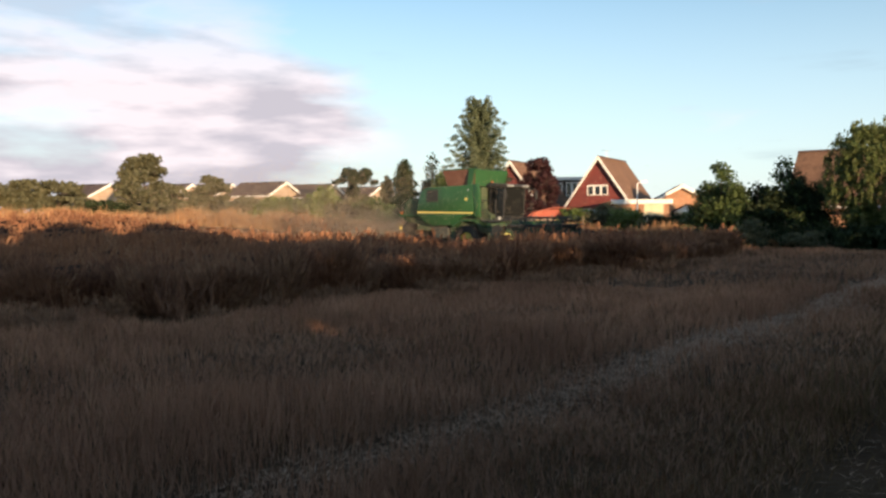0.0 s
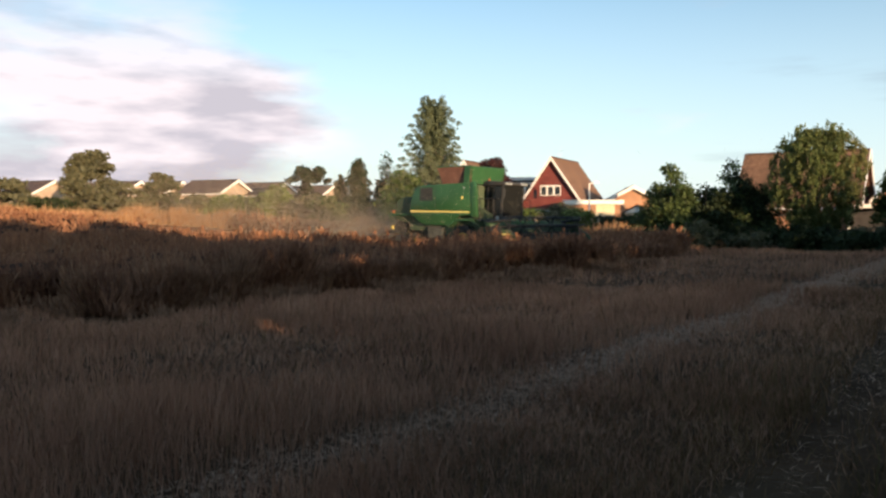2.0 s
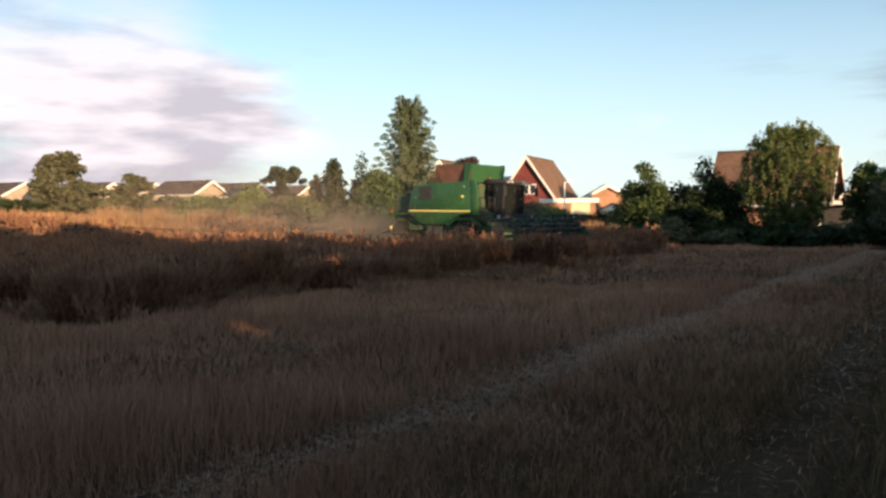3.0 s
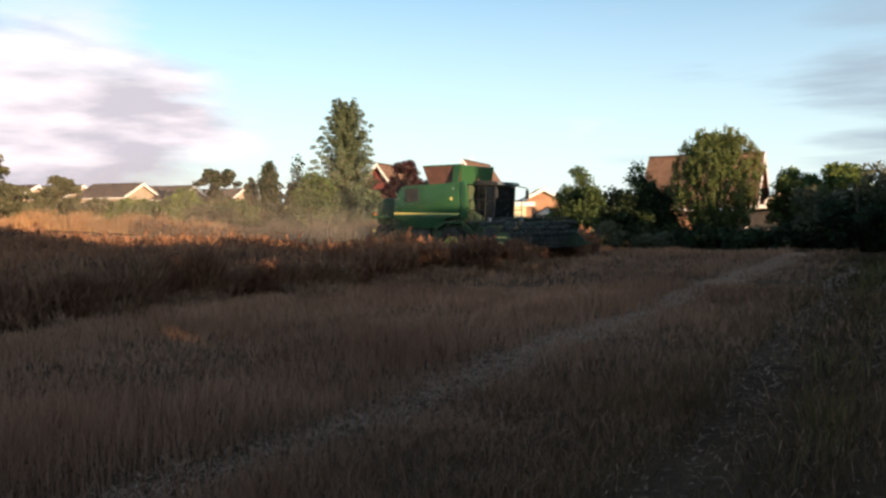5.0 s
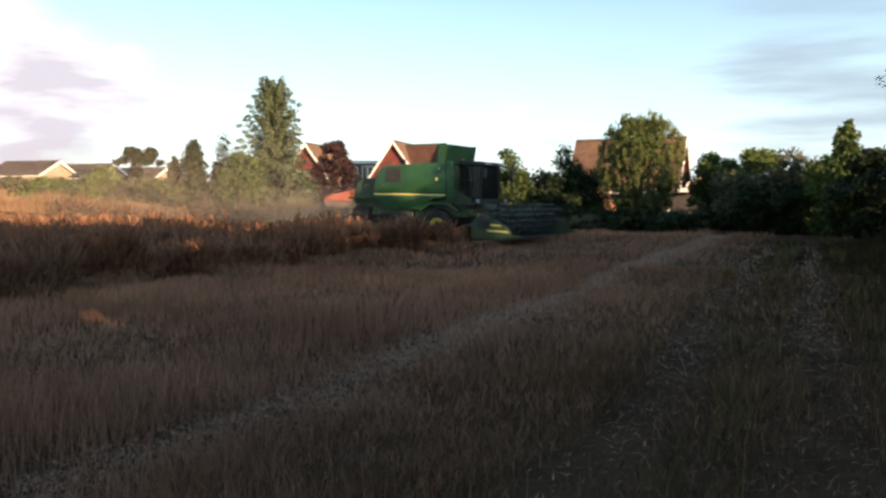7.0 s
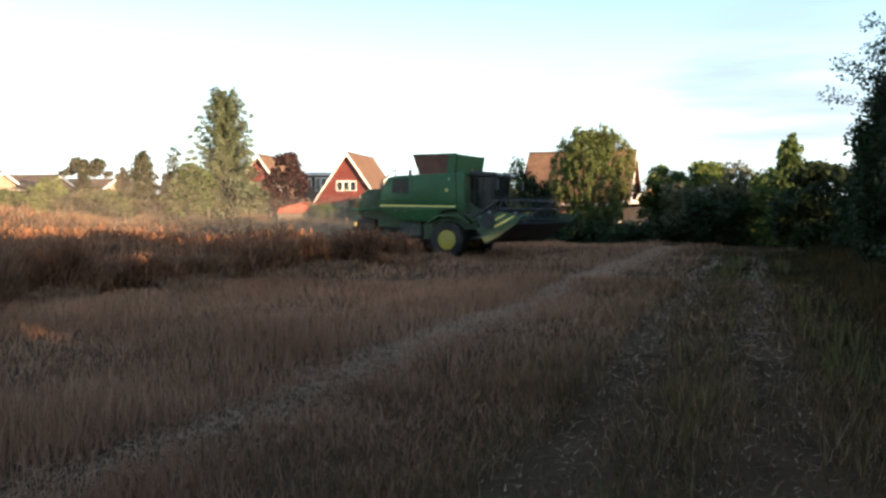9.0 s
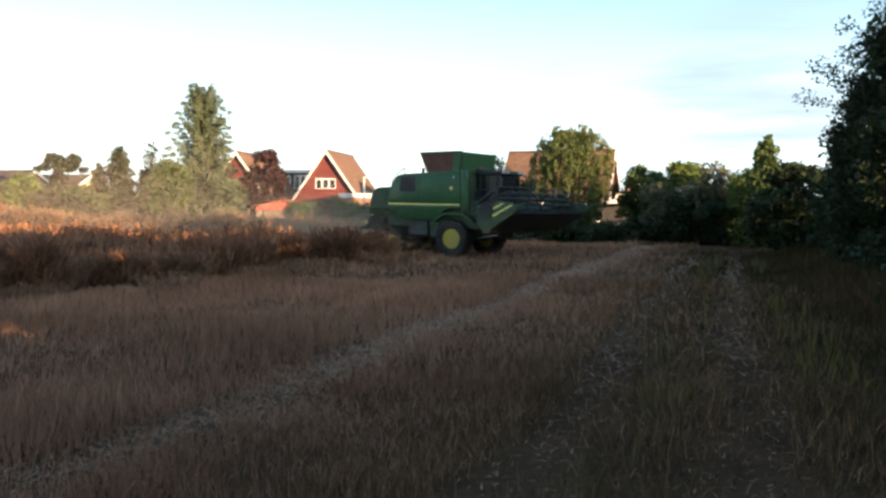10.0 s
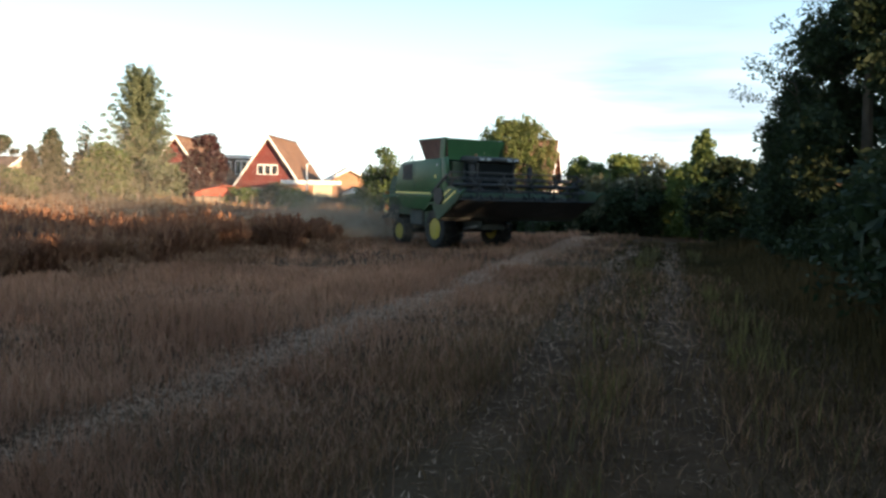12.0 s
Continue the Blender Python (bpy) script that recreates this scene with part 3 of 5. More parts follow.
def tree(name, x, y, h, w, form, material, n, size, label, category="tree", group="", seed=1, second=None, base=0.12):
    """form: round, cone, column, plume, willow, flame, umbrella, bush."""
    rs = random.Random(seed)
    ob = thing(name, x, y, ground_at(x, y) - 0.03, rs.uniform(0, 360), label, category, group)
    cl = []
    if form == "bush":
        for i in range(26):
            a, d = rs.uniform(0, 6.28), rs.uniform(0, 1) ** 0.5
            zz = rs.uniform(0.12, 0.85) * (1 - 0.35 * d)
            k = rs.uniform(0.16, 0.3)
            cl.append(((math.cos(a) * d * w * 0.46, math.sin(a) * d * w * 0.46, zz * h * 1.1), (w * k, w * k, h * k * 0.85)))
    elif form == "round":
        for i in range(70):
            u = rs.uniform(base, 0.97)
            rr = math.sin(math.pi * min(1, max(0.06, (u - base + 0.12) / (1.14 - base)))) ** 0.7
            a, d = rs.uniform(0, 6.28), rs.uniform(0.35, 1) ** 0.5
            k = rs.uniform(0.09, 0.18)
            cl.append(((math.cos(a) * d * rr * w * 0.44, math.sin(a) * d * rr * w * 0.44, u * h - 0.06 * h), (w * k, w * k, h * k * 0.62)))
    elif form in ("cone", "column"):
        for i in range(30):
            u = (i + rs.random()) / 30
            rr = (1 - u) ** (0.8 if form == "cone" else 0.42) * (0.75 + 0.25 * min(1, u * 6))
            a, d = i * 2.4 + rs.uniform(-0.5, 0.5), rs.uniform(0.45, 0.9)
            k = max(0.08, 0.30 * rr + 0.05) * rs.uniform(0.8, 1.2)
            cl.append(((math.cos(a) * d * rr * w * 0.46, math.sin(a) * d * rr * w * 0.46, (0.06 + 0.9 * u) * h), (w * k, w * k, h * 0.085)))
    elif form == "plume":  # whorls of upswept branches with sky between them, tufted at the ends
        for i in range(130):
            u = ((i + rs.random()) / 130) ** 1.25
            a = i * 2.4 + rs.uniform(-0.3, 0.3)
            reach = (0.60 - 0.43 * u) * w * rs.uniform(0.75, 1.05) * (0.86 + 0.14 * math.sin(i * 0.9))
            rise = reach * (0.25 + 0.9 * u)
            z = (0.05 + 0.86 * u) * h
            for j in range(6):
                f = 0.25 + 0.15 * j
                k = (0.052 + 0.004 * j) * (1.15 - 0.55 * u)
                cl.append(((math.cos(a) * reach * f, math.sin(a) * reach * f, min(z + rise * f * f, h * 0.985)), (w * k, w * k, h * 0.020)))
        for i in range(46):  # the close core round the stem
            u = (i + rs.random()) / 46
            a = rs.uniform(0, 6.28)
            cl.append(((math.cos(a) * 0.06 * w, math.sin(a) * 0.06 * w, (0.06 + 0.84 * u) * h), (w * (0.15 - 0.08 * u), w * (0.15 - 0.08 * u), h * 0.045)))
    elif form == "willow":
        for i in range(700):
            u = rs.uniform(0.10, 0.96)
            rr = max(0.12, 1 - (abs(u - 0.56) / 0.43) ** 2.4) ** 0.5
            a, d = rs.uniform(0, 6.28), rs.uniform(0.12, 1) ** 0.5
            bump = 1 + 0.13 * math.sin(3 * a + 9 * u)
            cl.append(((math.cos(a) * d * rr * bump * w * 0.45, math.sin(a) * d * rr * bump * w * 0.45, u * h), (w * rs.uniform(0.022, 0.05), w * rs.uniform(0.022, 0.05), h * rs.uniform(0.03, 0.06))))
        for i in range(220):  # fine sprays over the outside
            u = rs.uniform(0.35, 1.02)
            rr = max(0.1, 1 - (abs(u - 0.56) / 0.47) ** 2.4) ** 0.5
            a = rs.uniform(0, 6.28)
            cl.append(((math.cos(a) * rr * w * 0.47, math.sin(a) * rr * w * 0.47, u * h), (w * 0.016, w * 0.016, h * 0.05)))
    elif form == "flame":  # overgrown conifer: several uneven leaders on a broad skirt
        tops = [(0, 0, 1.0, 0.30)] + [(rs.uniform(-0.26, 0.26) * w, rs.uniform(-0.26, 0.26) * w, rs.uniform(0.6, 0.85), 0.26) for i in range(5)]
        for tx, ty, th, tr in tops:
            for i in range(26):
                u = (i + rs.random()) / 26
                rr = (1 - u) ** 0.7 * tr * w
                a = rs.uniform(0, 6.28)
                k = rs.uniform(0.13, 0.20) * (1.1 - 0.55 * u)
                cl.append(((tx + math.cos(a) * rr, ty + math.sin(a) * rr, max(0.08, u * 0.97) * th * h), (w * k, w * k, h * k * 0.8)))
    elif form == "umbrella":
        for i in range(30):
            a, d = rs.uniform(0, 6.28), rs.uniform(0.1, 1)
            k = rs.uniform(0.07, 0.13)
            cl.append(((math.cos(a) * d * w * 0.44, math.sin(a) * d * w * 0.44, h * (0.88 - 0.16 * d * d + rs.uniform(-0.12, 0.06))), (w * k, w * k, h * k * 0.5)))
        for i in range(6):
            a = rs.uniform(0, 6.28)
            cl.append(((math.cos(a) * w * 0.15, math.sin(a) * w * 0.15, h * rs.uniform(0.35, 0.6)), (w * 0.14, w * 0.14, h * 0.08)))
    limbs(ob, h, max(0.05, h * 0.022), cl, 12 if form != "bush" else 6, 0.15 if form != "bush" else 0.05)
    leaf_cloud("crown", cl, n, size, material, ob, {"willow": -0.7, "plume": -0.9, "flame": -0.5}.get(form, 0.0))
    if second:
        leaf_cloud("crown", cl[:: 3], n // 3, size, second, ob, 0.4)
    return ob


def polar(az, d):
    return d * math.sin(radians(az)), d * math.cos(radians(az))


FAR = "garden trees behind the field"
for spec in (
    # name, azimuth, distance, top height above the eye's ground, width, form, leaf, count, leaf size, label, seed
    ("tree", -29.5, 95, 6.3, 6.0, "round", M_LEAF_OLIVE, 3500, 0.26, "dusty olive-green broadleaf tree in evening haze", 11),
    ("tree", -27.2, 95, 6.4, 5.0, "round", M_LEAF_OLIVE, 3500, 0.26, "dusty olive-green broadleaf tree in evening haze", 12),
    ("tree", -25.2, 93, 6.3, 5.6, "round", M_LEAF_OLIVE, 3500, 0.26, "dusty olive-green broadleaf tree in evening haze", 13),
    ("bush", -23.4, 90, 4.6, 5.0, "bush", M_LEAF_OLIVE, 2500, 0.24, "low olive-green bush at the field margin", 14),
    ("tree", -20.1, 92, 9.0, 6.4, "round", M_LEAF_OLIVE, 6500, 0.26, "tall dusty green tree with a pointed crown", 15),
    ("bush", -22.3, 86, 4.2, 4.4, "bush", M_LEAF_DARK, 2200, 0.24, "dark green rounded garden bush", 16),
    ("tree", -18.2, 88, 5.6, 5.0, "round", M_LEAF_OLIVE, 3000, 0.26, "dusty olive-green broadleaf tree in evening haze", 17),
    ("tree", -15.8, 90, 6.6, 4.6, "round", M_LEAF_OLIVE, 3500, 0.24, "small round olive-green tree", 18),
    ("bush", -12.0, 84, 4.6, 4.0, "bush", M_LEAF_LIGHT, 2200, 0.22, "light green leafy garden bush", 19),
    ("bush", -13.8, 86, 4.5, 4.6, "bush", M_LEAF_OLIVE, 2400, 0.22, "dusty olive-green garden bush", 36),
    ("bush", -10.2, 82, 4.2, 4.0, "bush", M_LEAF, 2200, 0.22, "plain mid-green garden bush", 20),
    ("bush", -8.3, 80, 5.4, 3.6, "bush", M_LEAF_LIGHT, 2600, 0.22, "light green leafy garden bush", 21),
    ("tree", -6.05, 92, 8.0, 5.0, "umbrella", M_LEAF_DARK, 3000, 0.26, "dark tree with a flat spreading top on a bare trunk", 22),
    ("bush", -6.2, 78, 4.4, 4.4, "bush", M_LEAF_OLIVE, 2500, 0.24, "dusty olive-green garden bush", 23),
    ("bush", -4.6, 74, 3.8, 3.4, "bush", M_LEAF, 2500, 0.22, "plain mid-green garden bush", 24),
    ("conifer", -3.9, 77, 5.9, 1.7, "column", M_LEAF_OLIVE, 2500, 0.2, "slim dusty olive-green conifer", 25),
    ("conifer", -2.7, 75, 7.2, 3.0, "column", M_LEAF_DARK, 4500, 0.18, "narrow dark columnar cypress", 26),
    ("conifer", -0.7, 76, 7.9, 4.4, "flame", M_LEAF_DARK, 10000, 0.14, "dark green conical fir", 27),
    ("bush", 0.5, 72, 6.3, 4.8, "bush", M_LEAF, 5000, 0.22, "plain mid-green garden bush", 28),
    ("bush", 3.6, 71, 5.2, 4.6, "bush", M_LEAF_BLUE, 4500, 0.22, "plain mid-green garden bush", 29),
    ("bush", 9.2, 68, 2.9, 2.6, "bush", M_LEAF_LIGHT, 1600, 0.18, "low clipped yellow-green bush", 31),
    ("bush", 11.2, 68, 3.1, 3.6, "bush", M_LEAF_OLIVE, 2200, 0.18, "low clipped yellow-green bush", 32),
    ("bush", 12.6, 66, 3.0, 2.6, "bush", M_LEAF_LIGHT, 1600, 0.18, "low clipped yellow-green bush", 33),
    ("bush", 15.3, 64, 2.4, 3.0, "bush", M_LEAF_DARK, 2200, 0.16, "dark overgrown bush by the garages", 34),
    ("bush", 17.2, 62, 2.1, 2.6, "bush", M_LEAF_DARK, 2000, 0.16, "dark overgrown bush by the garages", 35),
):
    nm, az, d, top, w, form, leafmat, cnt, sz, lab, sd = spec
    px, py = polar(az, d)
    tree(nm, px, py, top - ground_at(px, py), w, form, leafmat, cnt, sz, lab, "bush" if nm == "bush" else "tree", FAR, sd)

px, py = polar(2.55, 75)
tree("poplar_tree", px, py, 12.95 - ground_at(px, py), 7.2, "plume", M_LEAF_BLUE, 46000, 0.115, "tall grey-green poplar with upswept plume-like branches", "tree", FAR, 41)
px, py = polar(6.6, 71)
tree("plum_tree", px, py, 7.3 - ground_at(px, py), 4.0, "round", M_LEAF_PLUM, 8000, 0.17, "dark purple-leaved plum tree in a garden", "tree", FAR, 42, base=0.05)
NEARER = "trees along the field end"
px, py = polar(18.75, 57)
tree("conifer", px, py, 5.5 - ground_at(px, py), 5.6, "flame", M_LEAF, 18000, 0.12, "bushy green conifer at the field end", "tree", NEARER, 43, M_LEAF_DARK)
px, py = polar(21.1, 57)
tree("bush", px, py, 4.5, 4.2, "bush", M_LEAF_DARK, 7000, 0.16, "mid-green bush between two conifers", "bush", NEARER, 44)
px, py = polar(22.6, 58)
tree("tree", px, py, 5.6, 5.8, "flame", M_LEAF_DARK, 19000, 0.12, "dense dark green rounded tree", "tree", NEARER, 45, M_LEAF, 0.03)
px, py = polar(27.8, 55)
tree("willow_tree", px, py, 7.35, 5.9, "willow", M_LEAF_WILLOW, 38000, 0.085, "large willow with yellowing fine leaves", "tree", NEARER, 46, M_LEAF)
for az, d, top, w, form, lm, cnt, sd in ((32.9, 56, 5.3, 3.8, "round", M_LEAF, 6000, 51), (35.3, 55, 5.3, 4.4, "round", M_LEAF_LIGHT, 6500, 52),
                                         (37.2, 52, 5.0, 3.8, "bush", M_LEAF_OLIVE, 6000, 53), (37.6, 52, 3.4, 5.0, "bush", M_LEAF, 7000, 54),
                                         (34.4, 53, 4.4, 3.4, "bush", M_LEAF_OLIVE, 5000, 63), (36.2, 50, 3.9, 3.2, "bush", M_LEAF_DARK, 5000, 64), (33.8, 53, 2.3, 3.2, "bush", M_LEAF_DARK, 4000, 59), (30.0, 50, 1.4, 2.6, "bush", M_LEAF_DARK, 3500, 60), (35.4, 52, 2.6, 3.0, "bush", M_LEAF_DARK, 3500, 61),
                                         (39.9, 50, 4.7, 4.0, "round", M_LEAF_LIGHT, 6500, 55), (42.3, 43, 4.5, 4.6, "round", M_LEAF_DARK, 7000, 56), (23.6, 54, 1.5, 2.2, "bush", M_LEAF_DARK, 3000, 57), (27.2, 51, 1.5, 2.4, "bush", M_LEAF_DARK, 3000, 58)):
    px, py = polar(az, d)
    tree("bush" if form == "bush" else "tree", px, py, top, w, form, lm, cnt, 0.16, "leafy green hedge-end bush" if lm != M_LEAF_DARK else "dense dark green hedge bush", "bush" if form == "bush" else "tree", NEARER, sd)
px, py = polar(40.5, 47)
tree("poplar_tree", px, py, 6.1, 2.1, "column", M_LEAF, 5000, 0.17, "green narrow poplar among the bushes", "tree", NEARER, 62)
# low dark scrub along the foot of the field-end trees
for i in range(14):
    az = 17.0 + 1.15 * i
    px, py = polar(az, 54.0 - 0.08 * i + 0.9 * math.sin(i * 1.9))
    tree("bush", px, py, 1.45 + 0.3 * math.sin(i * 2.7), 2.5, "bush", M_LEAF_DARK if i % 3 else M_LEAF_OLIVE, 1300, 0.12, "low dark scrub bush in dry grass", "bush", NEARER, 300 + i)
# the tall hedge down the field's side, on past the camera
HEDGE = "tall hedge beside the field"
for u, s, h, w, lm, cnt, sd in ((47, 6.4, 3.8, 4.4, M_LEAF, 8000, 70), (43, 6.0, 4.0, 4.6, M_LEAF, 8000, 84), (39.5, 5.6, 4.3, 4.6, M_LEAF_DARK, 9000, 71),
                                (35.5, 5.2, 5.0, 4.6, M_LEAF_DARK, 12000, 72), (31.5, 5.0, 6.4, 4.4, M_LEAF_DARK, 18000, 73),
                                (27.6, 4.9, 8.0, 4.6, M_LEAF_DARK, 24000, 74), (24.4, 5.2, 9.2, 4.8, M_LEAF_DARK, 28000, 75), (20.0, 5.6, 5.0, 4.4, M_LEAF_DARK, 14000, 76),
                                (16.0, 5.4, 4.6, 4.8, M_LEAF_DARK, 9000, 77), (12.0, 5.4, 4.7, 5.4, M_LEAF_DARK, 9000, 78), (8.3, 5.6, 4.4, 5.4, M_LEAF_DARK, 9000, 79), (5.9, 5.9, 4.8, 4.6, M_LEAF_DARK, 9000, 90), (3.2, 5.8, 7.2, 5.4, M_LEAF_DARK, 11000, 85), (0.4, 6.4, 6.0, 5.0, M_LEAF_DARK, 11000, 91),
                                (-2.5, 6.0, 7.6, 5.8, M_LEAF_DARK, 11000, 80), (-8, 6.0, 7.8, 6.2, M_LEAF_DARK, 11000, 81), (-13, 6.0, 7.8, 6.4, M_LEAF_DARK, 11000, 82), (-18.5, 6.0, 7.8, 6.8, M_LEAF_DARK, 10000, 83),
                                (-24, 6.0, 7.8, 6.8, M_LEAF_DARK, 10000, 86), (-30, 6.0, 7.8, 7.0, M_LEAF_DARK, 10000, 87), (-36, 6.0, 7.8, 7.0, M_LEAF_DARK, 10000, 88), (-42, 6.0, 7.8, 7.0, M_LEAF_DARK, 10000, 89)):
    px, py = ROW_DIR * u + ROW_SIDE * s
    tree("hedge_tree", float(px), float(py), h, w, "round", lm, cnt * 2 if 15 < u < 18 else  cnt if u > 5 else cnt // 2, 0.10 if u > 15 else 0.16 if u > 5 else 0.7, "overgrown dark hedgerow tree, the unseen back row added for shade", "tree", HEDGE, sd, None, -0.1)
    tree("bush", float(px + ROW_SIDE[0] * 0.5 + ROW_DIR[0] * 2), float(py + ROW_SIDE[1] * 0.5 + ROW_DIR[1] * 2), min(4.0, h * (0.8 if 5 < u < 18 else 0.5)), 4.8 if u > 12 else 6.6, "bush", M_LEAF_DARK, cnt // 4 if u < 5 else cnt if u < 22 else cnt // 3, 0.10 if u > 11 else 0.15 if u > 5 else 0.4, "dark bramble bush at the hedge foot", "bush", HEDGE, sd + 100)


# an unseen second row, added behind the tall part of the hedge to shade it
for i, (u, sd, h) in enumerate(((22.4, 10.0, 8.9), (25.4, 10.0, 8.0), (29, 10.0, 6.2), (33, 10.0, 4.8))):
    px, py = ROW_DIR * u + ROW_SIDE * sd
    tree("hedge_tree", float(px), float(py), h, 5.6, "round", M_LEAF_DARK, 6000, 0.24, "overgrown dark hedgerow tree, the unseen back row added for shade", "tree", HEDGE, 330 + i, None, -0.1)


def twigs(x, y, z, seed):
    """Half-bare outer branches that stick out of the tall hedge tree."""
    rs = random.Random(seed)
    ob = thing("hedge_branch", x, y, z, 0, "half-bare branch sticking out of the tall hedge", "branch", HEDGE)
    ends = []
    stem = bm_rod((0, 0, -1.6), (-0.5, 0.4, 0.3), 0.05, 7, 0.03)
    stem = bm_rod((-0.5, 0.4, 0.3), (-0.8, 0.6, 1.7), 0.03, 6, 0.008, stem)
    part("stem", stem, M_BARK, ob, smooth=True)
    for i in range(14):
        f = rs.uniform(0.1, 1)
        a = Vector((-0.5, 0.4, 0.3)).lerp(Vector((-0.8, 0.6, 1.7)), f) if i % 2 else Vector((0, 0, -1.6)).lerp(Vector((-0.5, 0.4, 0.3)), f)
        b = a + Vector((rs.uniform(-1.2, 0.4), rs.uniform(-0.4, 0.8), rs.uniform(0.2, 0.9)))
        part("twig", bm_rod(a, b, 0.014, 5, 0.004), M_BARK, ob)
        if i % 3:
            ends.append((tuple(b), (0.42, 0.42, 0.34)))
            ends.append((tuple(a.lerp(b, 0.6)), (0.34, 0.34, 0.26)))
    leaf_cloud("leaves", ends, 1100, 0.055, M_LEAF_DARK, ob)


for tx, ty, tz, sd in ((20.1, 18.3, 4.5, 5), (20.4, 17.3, 5.8, 6), (20.1, 18.4, 3.2, 7), (20.3, 16.3, 6.8, 8), (20.4, 17.8, 5.2, 9)):
    twigs(tx, ty, tz, sd)


# ---- houses ----
def window(parent, cx, y, z0, z1, w, lights=2):
    """A white casement in a wall that faces -y, standing 3 cm proud, with its panes set back."""
    win = part("window", bm_box(cx - w / 2 - 0.05, cx + w / 2 + 0.05, y - 0.05, y + 0.02, z0 - 0.07, z0), M_WHITE, parent)
    bm = bm_box(cx - w / 2, cx + w / 2, y - 0.04, y + 0.02, z1 - 0.14, z1)
    for i in range(lights + 1):
        xx = cx - w / 2 + w * i / lights
        bm_box(max(cx - w / 2, xx - 0.09), min(cx + w / 2, xx + 0.09), y - 0.042, y + 0.02, z0, z1, 0, bm)
    part("frame", bm, M_WHITE, win)
    for i in range(lights):
        a, b = cx - w / 2 + w * i / lights, cx - w / 2 + w * (i + 1) / lights
        part("pane", bm_box(a + 0.05, b - 0.05, y - 0.012, y + 0.01, z0, z1 - 0.09), M_PANE, win)
    return win


def gable_house(name, x, y, turn, width, depth, eave, ridge, wallmat, roofmat, gablemat, label, over=0.35, windows=(), barge=0.16, group="", chimney=False):
    """Gable towards local -y, ridge along y."""
    gz = ground_at(x, y)
    ob = thing(name, x, y, gz - 0.2, turn, label, "house", group)
    hw = width / 2
    slope = (ridge - eave) / hw
    box_uv(part("wall", bm_prism(((-hw, 0), (hw, 0), (hw, eave), (0, ridge), (-hw, eave)), 0, depth, "y"), wallmat, ob))
    if gablemat:
        zc = eave + 0.02
        box_uv(part("gable_cladding", bm_prism(((-hw + 0.02, zc), (hw - 0.02, zc), (0, ridge - 0.03)), -0.045, -0.003, "y"), gablemat, ob))
    for sgn in (-1, 1):
        ex = sgn * (hw + over)
        ez = eave - over * slope
        t = 0.16
        box_uv(part("roof", bm_prism(((0, ridge + 0.02), (ex, ez + 0.02), (ex, ez + t), (0, ridge + t + 0.06)), -0.45, depth + 0.3, "y"), roofmat, ob))
        part("bargeboard", bm_prism(((0, ridge - 0.12), (ex, ez - barge), (ex, ez + t + 0.03), (0, ridge + t + 0.10)), -0.52, -0.455, "y"), M_WHITE, ob)
        part("gutter", bm_box(min(ex, ex + sgn * 0.1), max(ex, ex + sgn * 0.1), -0.4, depth + 0.25, ez - 0.06, ez + 0.08, 0.02), M_WHITE, ob)
    part("ridge_tile", bm_rod((0, -0.45, ridge + 0.17), (0, depth + 0.3, ridge + 0.17), 0.11, 8), roofmat, ob)
    for cx, z0, z1, w, k in windows:
        window(ob, cx, -0.05 if gablemat and z0 > eave else 0.0, z0, z1, w, k)
    if chimney:
        part("chimney", bm_box(-0.35, 0.35, depth * 0.6, depth * 0.6 + 0.6, ridge - 0.4, ridge + 0.8, 0.03), M_BRICK, ob)
    return ob


def aerial(parent, x, y, z):
    bm = bm_rod((x, y, z), (x, y, z + 0.8), 0.018, 6)
    bm = bm_rod((x - 0.55, y, z + 0.72), (x + 0.55, y, z + 0.78), 0.012, 6, bm=bm)
    for i in range(6):
        xx = x - 0.5 + 0.2 * i
        bm = bm_rod((xx, y - 0.2, z + 0.75), (xx, y + 0.2, z + 0.75), 0.008, 5, bm=bm)
    part("aerial", bm, M_GALV, parent, "thin metal television aerial")


CH = "steep-roofed chalet houses"
ob = gable_house("chalet_house", 15.4, 80.5, -29, 6.9, 8.6, 1.75, 6.6, M_BRICK, M_RED_TILE, M_TILE_HUNG,
                 "steep chalet house with red tile-hung gable and white bargeboards", 0.35, ((-0.15, 3.05, 4.0, 2.1, 3), (-1.2, 0.6, 1.6, 1.6, 2)), 0.1, CH)
aerial(ob, 0.4, 1.2, 6.7)
ob = gable_house("chalet_house", 7.1, 84.5, -29, 7.0, 8.8, 1.75, 6.5, M_BRICK, M_RED_TILE, M_TILE_HUNG,
                 "steep chalet house with red gable, half hidden by a plum tree", 0.35, ((-0.9, 3.0, 3.9, 1.7, 3),), 0.1, CH)
ob = gable_house("chalet_house", 34.5, 58.8, 52, 6.6, 8.2, 2.75, 6.5, M_BRICK, M_RED_TILE, M_TILE_HUNG,
                 "steep brown-tiled chalet house seen along its long roof slope", 0.4, (), 0.1, CH)


